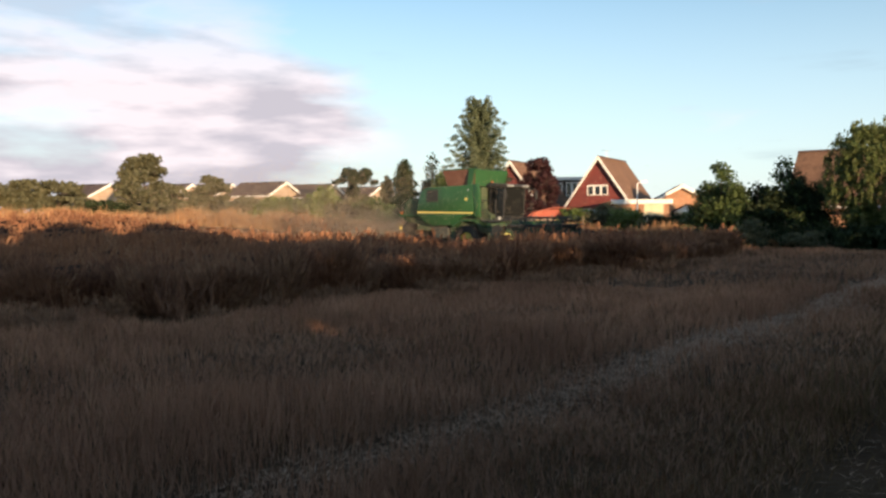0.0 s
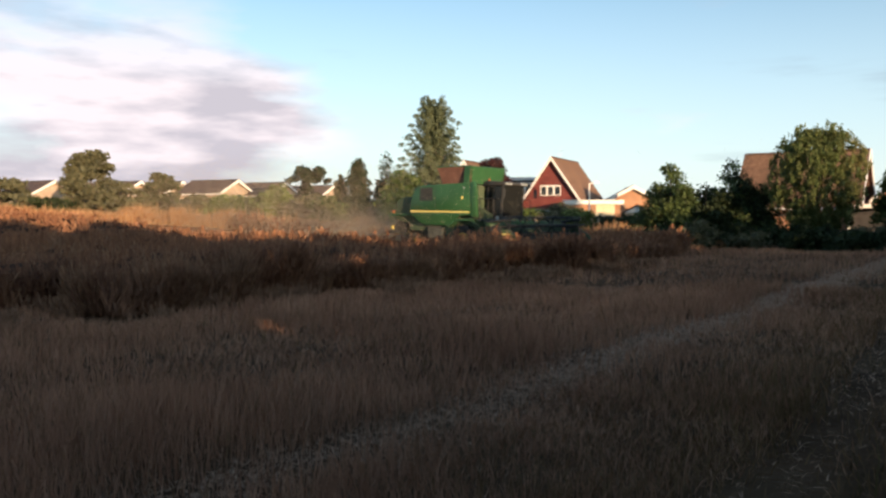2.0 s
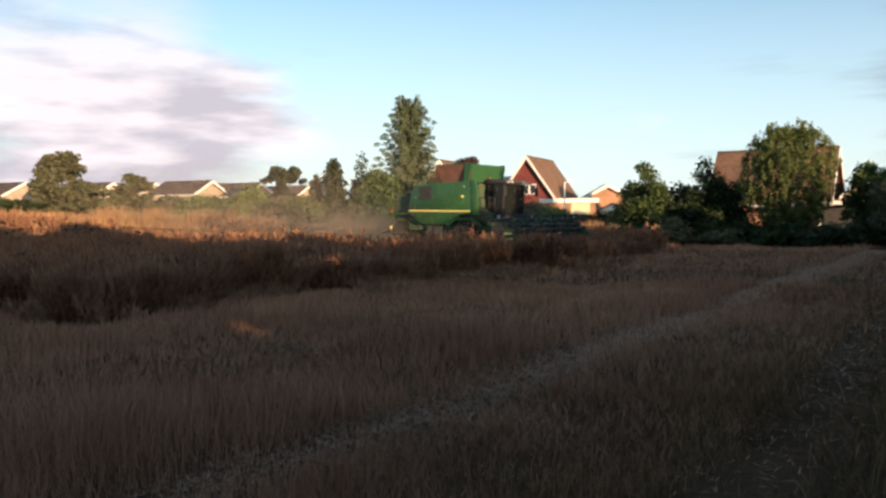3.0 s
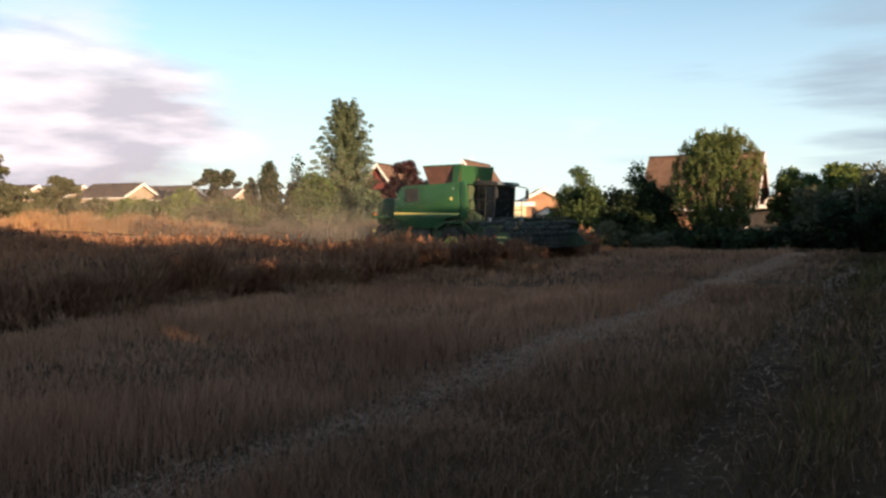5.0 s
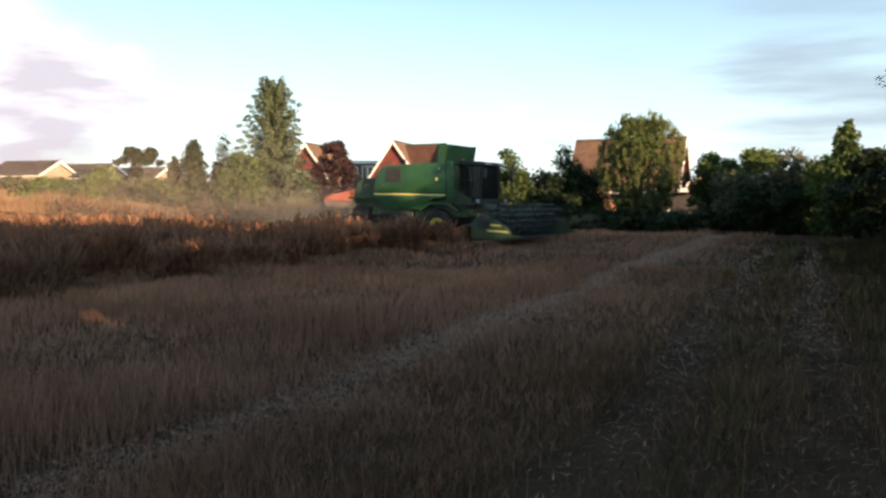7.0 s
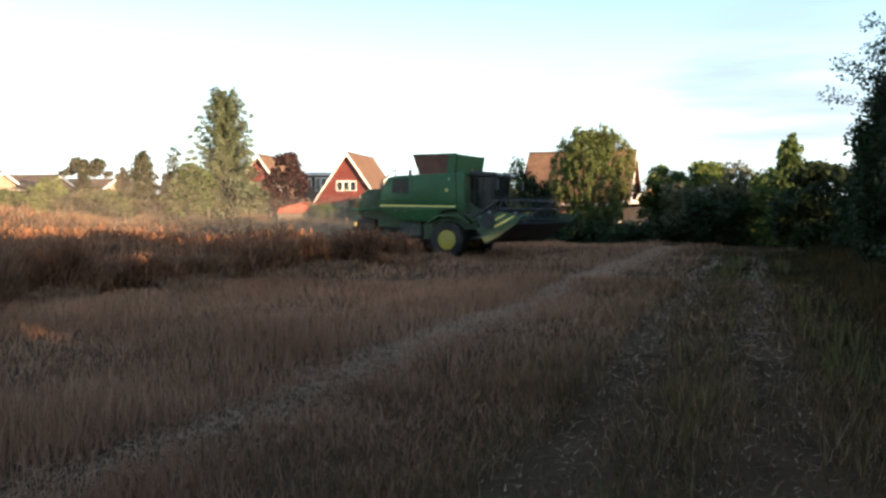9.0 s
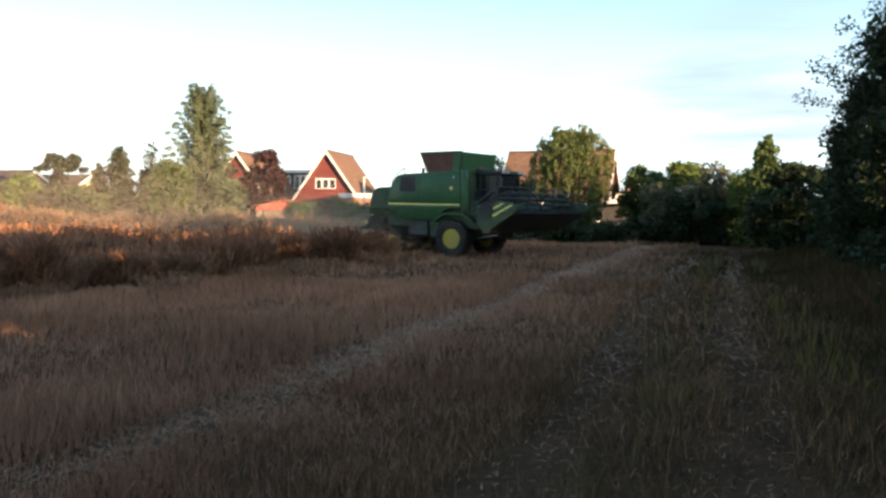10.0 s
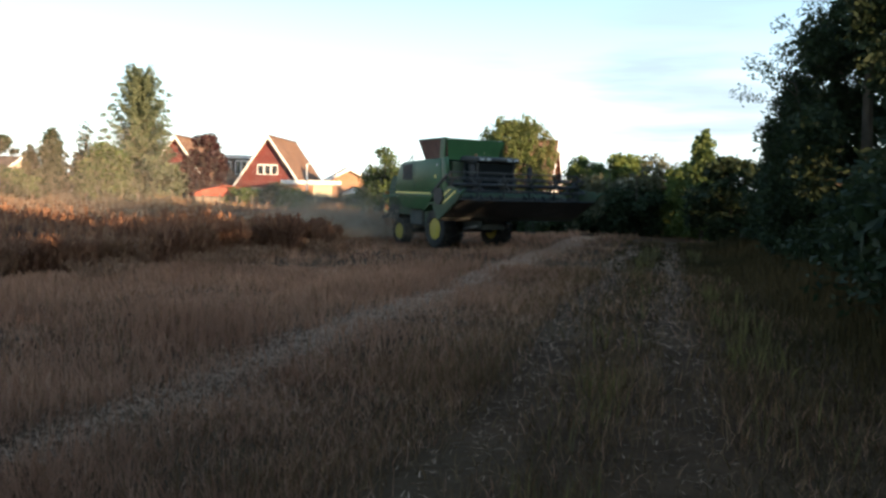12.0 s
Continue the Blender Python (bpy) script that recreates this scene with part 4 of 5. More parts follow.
def dormer_house(x, y, turn):
    ob = thing("flat_roofed_house", x, y, ground_at(x, y) - 0.2, turn, "dark-clad flat-roofed house with white bay windows", "house")
    box_uv(part("wall", bm_box(-2.2, 2.2, 0, 5, 0, 5.1), M_DARKCLAD, ob))
    part("roof", bm_box(-2.4, 2.4, -0.3, 5.2, 5.105, 5.35, 0.03), M_GREYWALL, ob)
    part("fascia", bm_box(-2.42, 2.42, -0.36, -0.305, 5.0, 5.3), M_WHITE, ob)
    window(ob, -1.4, 0, 3.2, 4.7, 1.3, 2)
    window(ob, 0.6, 0, 3.3, 4.8, 1.9, 3)
    window(ob, 0, 0, 0.9, 1.9, 3.0, 3)
    return ob


dormer_house(14.1, 91.2, -8)


def garage(x, y, turn):
    ob = thing("garage", x, y, ground_at(x, y) - 0.1, turn, "flat-roofed garage with cream door and white roof edge", "garage")
    box_uv(part("wall", bm_box(-2.4, 2.4, 0, 5, 0, 2.2), M_BRICK, ob))
    part("roof", bm_box(-2.7, 2.7, -0.25, 5.2, 2.205, 2.34, 0.02), M_DARKCLAD, ob)
    part("fascia", bm_box(-2.72, 2.72, -0.32, -0.255, 1.98, 2.38), M_WHITE, ob)
    door = part("garage_door", bm_box(0.2, 1.9, -0.04, -0.003, 0.02, 1.95, 0.01), M_CREAM, ob, "cream up-and-over door")
    for i in range(6):
        part("rib", bm_box(0.24 + i * 0.28, 0.34 + i * 0.28, -0.055, -0.042, 0.08, 1.88), M_CREAM, door)
    return ob


garage(17.9, 73.6, -14)


def lamp_post(x, y):
    ob = thing("street_lamp", x, y, ground_at(x, y), 0, "slim pale grey street lamp with a short arm", "street lamp")
    z = 4.9 - ground_at(x, y)
    part("pole", bm_rod((0, 0, 0), (0, 0, z), 0.09, 10, 0.06), M_WHITE, ob, smooth=True)
    part("arm", bm_rod((0, 0, z - 0.03), (0.5, 0, z + 0.12), 0.04, 8), M_WHITE, ob, smooth=True)
    part("lantern", bm_box(0.35, 0.85, -0.09, 0.09, z + 0.06, z + 0.2, 0.03), M_GALV, ob)


lamp_post(17.1, 71.9)
gable_house("brick_house", 24.7, 84.4, -10, 4.6, 8, 2.7, 3.9, M_BRICK, M_DARK_TILE, None, "low orange brick house with a plain gable end", 0.3, (), 0.1)
# small white porch in front of it
ob = thing("porch", 22.3, 74.6, ground_at(22.3, 74.6), -12, "small white-gabled front porch", "porch")
part("wall", bm_box(-1.0, 1.0, 0, 1.6, 0, 1.15), M_CREAM, ob)
part("gable", bm_prism(((-1.15, 1.15), (1.15, 1.15), (0, 1.75)), -0.1, 1.7, "y"), M_WHITE, ob)
part("roof", bm_prism(((-1.3, 1.1), (0, 1.78), (1.3, 1.1), (1.3, 1.2), (0, 1.9), (-1.3, 1.2)), -0.2, 1.8, "y"), M_DARK_TILE, ob)
# brick wing and white canopy beside the far chalet
gable_house("brick_wing", 36.1, 57.6, -31, 2.6, 4, 3.0, 4.0, M_BRICK, M_RED_TILE, None, "orange brick house wing with white trim", 0.2, (), 0.1)
ob = thing("canopy", 31.9, 53.1, ground_at(31.9, 53.1), -31, "white flat-roofed car canopy on posts", "canopy")
part("roof", bm_box(-1.6, 1.6, 0, 2.6, 2.35, 2.62, 0.02), M_WHITE, ob)
for sx in (-1.5, 1.42):
    for sy in (0.05, 2.45):
        part("post", bm_box(sx, sx + 0.09, sy, sy + 0.09, 0, 2.348), M_WHITE, ob)
part("back_wall", bm_box(-1.5, 1.5, 2.62, 2.72, 0, 2.3), M_DARKCLAD, ob)

def bungalow(x, y, turn, w, label):
    """Ridge across the view, its lit gable end to the right."""
    ob = gable_house("bungalow", x, y, turn, 6.5, w, 3.1, 4.65, M_BRICK_PALE, M_DARK_TILE, None, label, 0.35, ((0.6, 1.2, 2.4, 2.0, 2),), 0.12, "bungalows beyond the field")
    for k in (0.2, 0.5, 0.8):
        win = part("window", bm_box(-3.29, -3.255, w * k - 0.8, w * k + 0.8, 1.2, 2.4), M_WHITE, ob)
        part("pane", bm_box(-3.30, -3.292, w * k - 0.7, w * k + 0.7, 1.3, 2.3), M_PANE, win)
    return ob


for az, d, turn, w in ((-11.0, 108, 62, 7.0), (-7.8, 110, 62, 7.0), (-14.6, 116, 62, 7.0), (-17.2, 118, 62, 8.0), (-22.3, 120, 62, 6.0), (-4.6, 112, 62, 7.0)):
    px, py = polar(az, d)
    bungalow(px, py, turn, w, "pale brick bungalow with brown tiled roof and white gable boards")
# red sheeting over a garden store
ob = thing("garden_store", 9.6, 67.5, ground_at(9.6, 67.5), 6, "low garden store under sagging red sheeting", "shed")
arc = [(2.6 * math.cos(a), 0.95 + 0.8 * math.sin(a) + 0.07 * math.sin(5 * a)) for a in np.linspace(0, math.pi, 17)]
part("roof", bm_prism(arc + [(2.5 * math.cos(a), 0.93 + 0.74 * math.sin(a) + 0.07 * math.sin(5 * a)) for a in np.linspace(math.pi, 0, 17)], 0, 3.0, "y"), M_REDSHED, ob, smooth=True)
part("front", bm_prism([(2.48 * math.cos(a), 0.92 + 0.70 * math.sin(a)) for a in np.linspace(0, math.pi, 13)], 0.1, 0.15, "y"), M_REDSHED, ob)
part("wall", bm_box(-2.5, 2.5, 0.1, 2.9, 0, 0.88), M_FENCE, ob)


def fence_posts():
    for i in range(13):
        x = -3.0 + i * 1.15
        y = 66.0 - 0.25 * i
        ob = tagged(part("fence_post", bm_rod((0, 0, -0.2), (0, 0, 1.35 + 0.1 * math.sin(i * 2.1)), 0.06, 7, 0.05), M_FENCE, None), "weathered timber fence post in dry grass", "fence post", "field margin fence posts")
        ob.matrix_basis = pose(x, y, ground_at(x, y), 2 * math.sin(i), 3 * math.cos(i * 1.7), 0)


fence_posts()


# ---- the combine harvester ----
M_GREEN = mat("green_machine_paint", (0.022, 0.074, 0.028), (0.034, 0.100, 0.038), 1.6, 0.38, 0.06, 40, c3=(0.068, 0.085, 0.040), spec=0.35)
M_GREEN_IN = mat("dusty_inner_green", (0.045, 0.075, 0.040), (0.075, 0.090, 0.055), 2.0, 0.75, 0.2, 20)
M_TANK_IN = mat("rusty_tank_sheet", (0.12, 0.058, 0.045), (0.18, 0.090, 0.065), 3.0, 0.7, 0.2, 20)
M_YELLOW = mat("yellow_machine_paint", (0.42, 0.31, 0.030), (0.50, 0.38, 0.045), 3, 0.4, 0.05, 30, c3=(0.45, 0.34, 0.10))
M_STRIPE = mat("pale_yellow_stripe", (0.72, 0.58, 0.16), (0.80, 0.66, 0.22), 3, 0.45, 0.0)
M_TYRE = mat("black_tyre_rubber", (0.018, 0.017, 0.016), (0.040, 0.036, 0.032), 5, 0.85, 0.3, 30, c3=(0.075, 0.062, 0.048))
M_BLACK = mat("black_steel", (0.016, 0.017, 0.018), (0.034, 0.034, 0.034), 4, 0.55, 0.15, 30, c3=(0.055, 0.050, 0.042))
M_CHASSIS = mat("dusty_chassis_steel", (0.045, 0.050, 0.045), (0.085, 0.085, 0.075), 3, 0.75, 0.3, 20)
M_WORN = mat("worn_bright_steel", (0.32, 0.31, 0.29), (0.46, 0.45, 0.42), 6, 0.4, 0.1, 30, metal=0.8)
M_CABGLASS = glass_mat("cab_glass", (0.014, 0.015, 0.015), 0.12, 0.2)
M_LENS = glass_mat("lamp_lens", (0.32, 0.33, 0.32), 0.2)
M_AMBER = glass_mat("amber_lens", (0.26, 0.08, 0.01), 0.3)
M_SEAT = mat("dark_seat_cloth", (0.03, 0.03, 0.032), (0.05, 0.05, 0.05), 10, 0.9, 0.2, 60)

combine = thing("combine_harvester", 0, 0, 0, 0, "green combine harvester with yellow wheels and open grain tank", "combine harvester")
# core body and chassis
part("chassis", bm_box(-4.2, 1.3, -0.55, 0.55, 0.75, 1.35, 0.04), M_CHASSIS, combine)
part("threshing_body", bm_prism(((-4.0, 1.25), (0.9, 1.15), (0.9, 2.0), (0.3, 2.3), (0.3, 3.42), (-3.0, 3.42), (-3.6, 3.2), (-4.0, 2.2)), -1.3, 1.3, "y", 0.03), M_GREEN_IN, combine)
SHELL = ((-3.72, 2.20), (-3.62, 2.75), (-3.42, 3.22), (-3.22, 3.40), (-2.9, 3.47), (0.02, 3.54), (0.06, 2.14), (-1.8, 2.17))
SKIRT = ((-3.70, 2.19), (0.05, 2.13), (0.02, 2.00), (-0.62, 1.96), (-0.92, 1.78), (-1.10, 1.58), (-1.40, 1.50), (-2.60, 1.52), (-3.05, 1.62), (-3.45, 1.92), (-3.68, 2.02))
for sgn in (-1, 1):
    y0, y1 = sorted((sgn * 1.48, sgn * 1.66))
    shell = part("side_panel", bm_prism(SHELL, y0, y1, "y", 0.035), M_GREEN, combine, smooth=True)
    skirt = part("lower_panel", bm_prism(SKIRT, y0, y1, "y", 0.03), M_GREEN, combine, smooth=True)
    face = sgn * 1.66
    a, b = sorted((face, face + sgn * 0.008))
    part("stripe", bm_prism(((-3.66, 2.16), (0.03, 2.10), (0.03, 2.165), (-3.66, 2.235)), a, b, "y"), M_STRIPE, shell, "pale yellow stripe")
    grille = part("grille", bm_prism(((-3.06, 2.72), (-2.22, 2.70), (-2.22, 3.36), (-3.0, 3.34)), a, b, "y"), M_BLACK, shell, "dark air intake grille")
    c, d = sorted((face + sgn * 0.006, face + sgn * 0.022))
    for i in range(7):
        z = 2.76 + 0.085 * i
        part("slat", bm_box(-3.01, -2.25, c, d, z, z + 0.025), M_CHASSIS, grille)
    part("seam", bm_box(-2.06, -2.045, a, b, 2.24, 3.46), M_BLACK, shell)
    part("badge", bm_rod((-0.40, a, 2.82), (-0.40, b, 2.82), 0.075, 12), M_STRIPE, shell, "small pale maker's badge")
    part("marker", bm_rod((-0.28, a, 3.28), (-0.28, b, 3.28), 0.05, 10), M_LENS, shell, "small clear reflector")
    # pillar behind the cab
    part("pillar", bm_prism(((0.08, 1.92), (0.46, 1.90), (0.40, 3.20), (0.30, 3.58), (0.05, 3.58)), y0 + sgn * 0.0, y1, "y", 0.03), M_GREEN, combine, smooth=True)
    # boxes under the skirt
    part("tool_box", bm_box(-2.75, -1.75, min(sgn * 0.9, sgn * 1.45), max(sgn * 0.9, sgn * 1.45), 0.85, 1.48, 0.05), M_CHASSIS, combine)
    part("drive_guard", bm_box(-1.65, -1.15, min(sgn * 0.8, sgn * 1.4), max(sgn * 0.8, sgn * 1.4), 0.75, 1.46, 0.06), M_GREEN_IN, combine)
# roof deck, rear hood, chopper
part("roof_deck", bm_prism(((-3.3, 3.36), (0.3, 3.46), (0.3, 3.53), (-2.9, 3.455), (-3.3, 3.40)), -1.46, 1.46, "y"), M_GREEN, combine)
part("rear_hood", bm_prism(((-5.05, 1.75), (-3.8, 1.55), (-3.76, 2.95), (-4.6, 2.92), (-4.92, 2.72), (-5.08, 2.2)), -1.25, 1.25, "y", 0.05), M_GREEN_IN, combine, smooth=True)
part("rear_bumper", bm_box(-5.2, -3.78, -1.5, 1.5, 1.98, 2.08, 0.02), M_GREEN, combine)
part("straw_chopper", bm_prism(((-5.5, 1.05), (-4.5, 0.95), (-4.3, 1.62), (-5.0, 1.72), (-5.45, 1.4)), -1.05, 1.05, "y", 0.04), M_BLACK, combine)
part("spreader_tail", bm_prism(((-5.95, 1.02), (-5.4, 1.12), (-5.4, 1.22), (-5.95, 1.10)), -1.15, 1.15, "y", 0.015), M_BLACK, combine)
for sgn in (-1, 1):
    lamp = part("tail_lamp", bm_box(-5.16, -5.10, sgn * 1.3 - 0.1, sgn * 1.3 + 0.1, 2.12, 2.24, 0.01), M_AMBER, combine, "amber tail lamp")
part("warning_plate", bm_box(-5.19, -5.12, -1.40, -1.30, 1.3, 1.46, 0.005), M_STRIPE, combine, "yellow rear warning plate")
for y in (-1.1, 1.1):
    rail = bm_rod((-3.2, y, 3.42), (-3.2, y, 3.78), 0.02)
    rail = bm_rod((-3.9, y, 2.95), (-3.9, y, 3.30), 0.02, bm=rail)
    rail = bm_rod((-3.9, y, 3.30), (-3.2, y, 3.78), 0.02, bm=rail)
    part("deck_rail", rail, M_BLACK, combine)
part("exhaust", bm_rod((-3.5, 0.7, 3.1), (-3.5, 0.7, 3.85), 0.07, 12), M_BLACK, combine, smooth=True)
# flared grain tank extension: four leaning plates, open on top
low = ((-1.92, -1.18), (-0.22, -1.18), (-0.22, 1.18), (-1.92, 1.18))
high = ((-2.12, -1.42), (-0.06, -1.36), (-0.06, 1.36), (-2.12, 1.42))
for i, nm in enumerate(("tank_side", "tank_front", "tank_side", "tank_back")):
    j = (i + 1) % 4
    bm = bmesh.new()
    z0, z1 = 3.5, (4.34 if nm != "tank_front" else 4.30)
    q = [Vector((*low[i], z0)), Vector((*low[j], z0)), Vector((*high[j], z1)), Vector((*high[i], z1))]
    nrm = (q[1] - q[0]).cross(q[2] - q[0]).normalized() * 0.03
    f = [bm.verts.new(v + nrm) for v in q] + [bm.verts.new(v - nrm) for v in q]
    for idx in ((0, 1, 2, 3), (7, 6, 5, 4), (0, 4, 5, 1), (1, 5, 6, 2), (2, 6, 7, 3), (3, 7, 4, 0)):
        bm.faces.new([f[k] for k in idx])
    part(nm, bm, M_GREEN if nm != "tank_side" else M_TANK_IN, combine, "rusty red-brown leaning tank side" if nm == "tank_side" else "green leaning tank plate")
    part("tank_rim", bm_rod(q[2], q[3], 0.035, 8), M_GREEN, combine)
for sgn in (-1, 1):
    part("tank_corner", bm_prism(((-0.52, 3.5), (-0.20, 3.5), (-0.05, 4.33), (-0.42, 4.33)), min(sgn * 1.36, sgn * 1.42), max(sgn * 1.36, sgn * 1.42), "y"), M_GREEN, combine)
part("tank_floor", bm_box(-1.9, -0.25, -1.15, 1.15, 3.51, 3.56), M_TANK_IN, combine)
# unloading auger folded back on the far side
part("unloading_auger", bm_rod((-0.1, 1.82, 3.05), (-5.2, 1.82, 3.2), 0.17, 14), M_GREEN, combine, smooth=True)
# cab
cab = part("cab", bm_box(0.48, 1.30, -0.92, 0.92, 1.75, 1.95, 0.03), M_BLACK, combine, "dark glazed driver's cab")
part("cab_back", bm_box(0.48, 0.56, -0.9, 0.9, 1.95, 3.38), M_BLACK, cab)
for sgn in (-1, 1):
    for x0, x1 in ((0.563, 0.61), (0.90, 0.94)):
        part("post", bm_box(x0, x1, sgn * 0.90 - 0.03, sgn * 0.90 + 0.03, 1.95, 3.38), M_BLACK, cab)
    part("post", bm_rod((1.32, sgn * 0.86, 1.95), (1.40, sgn * 0.86, 3.38), 0.045, 8), M_BLACK, cab)
    a, b = sorted((sgn * 0.885, sgn * 0.900))
    part("side_glass", bm_prism(((0.61, 1.97), (0.90, 1.97), (0.90, 3.36), (0.61, 3.36)), a, b, "y"), M_CABGLASS, cab)
    part("side_glass", bm_prism(((0.94, 1.97), (1.28, 1.97), (1.35, 3.36), (0.94, 3.36)), a, b, "y"), M_CABGLASS, cab)
screen = bm_prism(((1.31, 1.97), (1.33, 1.97), (1.41, 3.36), (1.39, 3.36)), -0.83, 0.83, "y")
part("windscreen", screen, M_CABGLASS, cab)
part("roof", bm_prism(((0.36, 3.38), (1.56, 3.38), (1.60, 3.45), (1.52, 3.55), (0.6, 3.63), (0.36, 3.58)), -1.0, 1.0, "y", 0.04), M_BLACK, cab, "dark cab roof overhanging the windscreen", True)
for y in (-0.8, -0.5, 0.5, 0.8):
    part("work_lamp", bm_box(1.55, 1.63, y - 0.1, y + 0.1, 3.41, 3.51, 0.015), M_LENS, cab, "clear work lamp")
part("beacon", bm_lathe(((0.06, 3.60), (0.065, 3.70), (0.05, 3.76), (0.01, 3.78)), 12, "z"), M_AMBER, cab, "amber roof beacon", True)
for sgn in (-1, 1):
    arm = bm_rod((1.48, sgn * 0.96, 3.40), (1.78, sgn * 1.36, 3.30), 0.022)
    arm = bm_rod((1.78, sgn * 1.36, 3.30), (1.78, sgn * 1.36, 2.8), 0.02, bm=arm)
    part("mirror_arm", arm, M_BLACK, cab)
    part("mirror", bm_box(1.74, 1.81, sgn * 1.36 - 0.11, sgn * 1.36 + 0.11, 2.82, 3.22, 0.02), M_BLACK, cab, "black wing mirror")
part("driver_seat", bm_box(0.60, 0.98, -0.26, 0.26, 1.96, 2.75, 0.06), M_SEAT, cab)
part("steering_column", bm_rod((1.24, 0, 1.96), (1.10, 0, 2.55), 0.05), M_BLACK, cab)
# side platforms, railings, ladder
for sgn in (-1, 1):
    a, b = sorted((sgn * 0.93, sgn * 1.62))
    part("platform", bm_box(0.48, 1.40, a, b, 1.72, 1.80, 0.01), M_CHASSIS, combine)
    rail = bm_rod((0.55, sgn * 1.58, 1.8), (0.55, sgn * 1.58, 2.75), 0.02)
    rail = bm_rod((1.35, sgn * 1.58, 1.8), (1.35, sgn * 1.58, 2.75), 0.02, bm=rail)
    rail = bm_rod((0.55, sgn * 1.58, 2.75), (1.35, sgn * 1.58, 2.75), 0.02, bm=rail)
    rail = bm_rod((0.55, sgn * 1.58, 2.3), (1.35, sgn * 1.58, 2.3), 0.015, bm=rail)
    part("handrail", rail, M_BLACK, combine)
    part("front_lamp", bm_rod((1.41, sgn * 1.4, 1.86), (1.50, sgn * 1.4, 1.86), 0.09, 12), M_LENS, combine, "round clear front lamp")
    part("mudguard", bm_prism(((-1.28, 1.42), (-0.78, 1.72), (0.12, 1.72), (0.62, 1.42), (0.68, 1.47), (0.16, 1.80), (-0.82, 1.80), (-1.33, 1.48)), min(sgn * 1.05, sgn * 1.68), max(sgn * 1.05, sgn * 1.68), "y"), M_GREEN, combine)
ladder = thing("ladder", 0, 0, 0)
for dy in (1.68, 2.06):
    part("stile", bm_rod((1.25, dy, 0.55), (0.95, dy, 1.78), 0.025), M_BLACK, combine)
for i in range(4):
    part("step", bm_box(1.02 + 0.07 * (3 - i), 1.22 + 0.07 * (3 - i), 1.68, 2.06, 0.62 + 0.29 * i, 0.65 + 0.29 * i), M_BLACK, combine)
bpy.data.objects.remove(ladder)


def wheel(name, x, y, r, w, rim_r):
    """Rolls round its own y axis; lugs angled across the tread."""
    hub = part(name, bm_lathe(((0.12, -w * 0.44), (0.14, -w * 0.20), (0.14, w * 0.20), (0.12, w * 0.44)), 16), M_YELLOW, combine, "yellow wheel hub", True)
    hub.matrix_basis = pose(x, y, r - 0.05)
    part("tyre", bm_lathe(((rim_r, -w * 0.40), (rim_r + 0.05, -w * 0.49), (r * 0.86, -w * 0.5), (r * 0.95, -w * 0.42), (r * 0.965, 0), (r * 0.95, w * 0.42), (r * 0.86, w * 0.5), (rim_r + 0.05, w * 0.49), (rim_r, w * 0.40)), 40), M_TYRE, hub, "black lugged tyre", True)
    lugs = bmesh.new()
    k = 20
    for i in range(k):
        for s in (-1, 1):
            a = 2 * math.pi * (i + (0.5 if s > 0 else 0)) / k
            own = bm_box(-0.035, 0.035, 0.0, w * 0.47, r * 0.93, r)
            m = Matrix.Rotation(a, 4, "Y") @ Matrix.Diagonal((1, s, 1, 1)) @ Matrix.Rotation(radians(0), 4, "Z") @ Matrix.Shear("XZ", 4, (0.0, 0.0))
            bmesh.ops.transform(own, matrix=m, verts=own.verts[:])
            bmesh.ops.recalc_face_normals(own, faces=own.faces[:])
            lugs = join(lugs, own)
    tread = part("lug", lugs, M_TYRE, hub)
    tread["kind"] = "stuff"
    part("rim", bm_lathe(((rim_r + 0.02, -w * 0.41), (rim_r - 0.03, -w * 0.39), (rim_r * 0.86, -w * 0.20), (rim_r * 0.42, -w * 0.16), (rim_r * 0.36, -w * 0.26), (0.02, -w * 0.27),
                          (0.02, w * 0.27), (rim_r * 0.36, w * 0.26), (rim_r * 0.42, w * 0.16), (rim_r * 0.86, w * 0.20), (rim_r - 0.03, w * 0.39), (rim_r + 0.02, w * 0.41)), 32), M_YELLOW, hub, "dusty yellow steel rim", True)
    for s in (-1, 1):
        for i in range(8):
            a = 2 * math.pi * i / 8
            c = Vector((rim_r * 0.62 * math.cos(a), s * w * 0.19, rim_r * 0.62 * math.sin(a)))
            part("wheel_bolt", bm_rod(c - Vector((0, 0.03, 0)), c + Vector((0, 0.03, 0)), 0.025, 6), M_WORN, hub)
    return hub


WHEELS = [(wheel("front_wheel", -0.42, s * 1.36, 0.79, 0.62, 0.41), -0.42, s * 1.36, 0.79) for s in (-1, 1)]
WHEELS += [(wheel("rear_wheel", -3.62, s * 1.30, 0.58, 0.44, 0.33), -3.62, s * 1.30, 0.58) for s in (-1, 1)]
part("front_axle", bm_rod((-0.42, -1.2, 0.74), (-0.42, 1.2, 0.74), 0.14, 12), M_CHASSIS, combine)
part("rear_axle", bm_box(-3.74, -3.50, -1.1, 1.1, 0.44, 0.66, 0.03), M_CHASSIS, combine)

# header: its own space has the back sheet at x = 0, the ground at z = 0
HW = 3.15
HEADER_X, HEADER_Y = 2.15, 0.25
header = part("header", bm_prism(((0, 0.10), (0.10, 0.10), (0.10, 1.12), (0, 1.16)), -HW, HW, "y", 0.01), M_GREEN_IN, combine, "wide cutting header with a turning reel")
header.matrix_basis = pose(HEADER_X, HEADER_Y, 0.12)
part("top_beam", bm_box(-0.16, 0.06, -HW, HW, 1.10, 1.26, 0.02), M_GREEN, header)
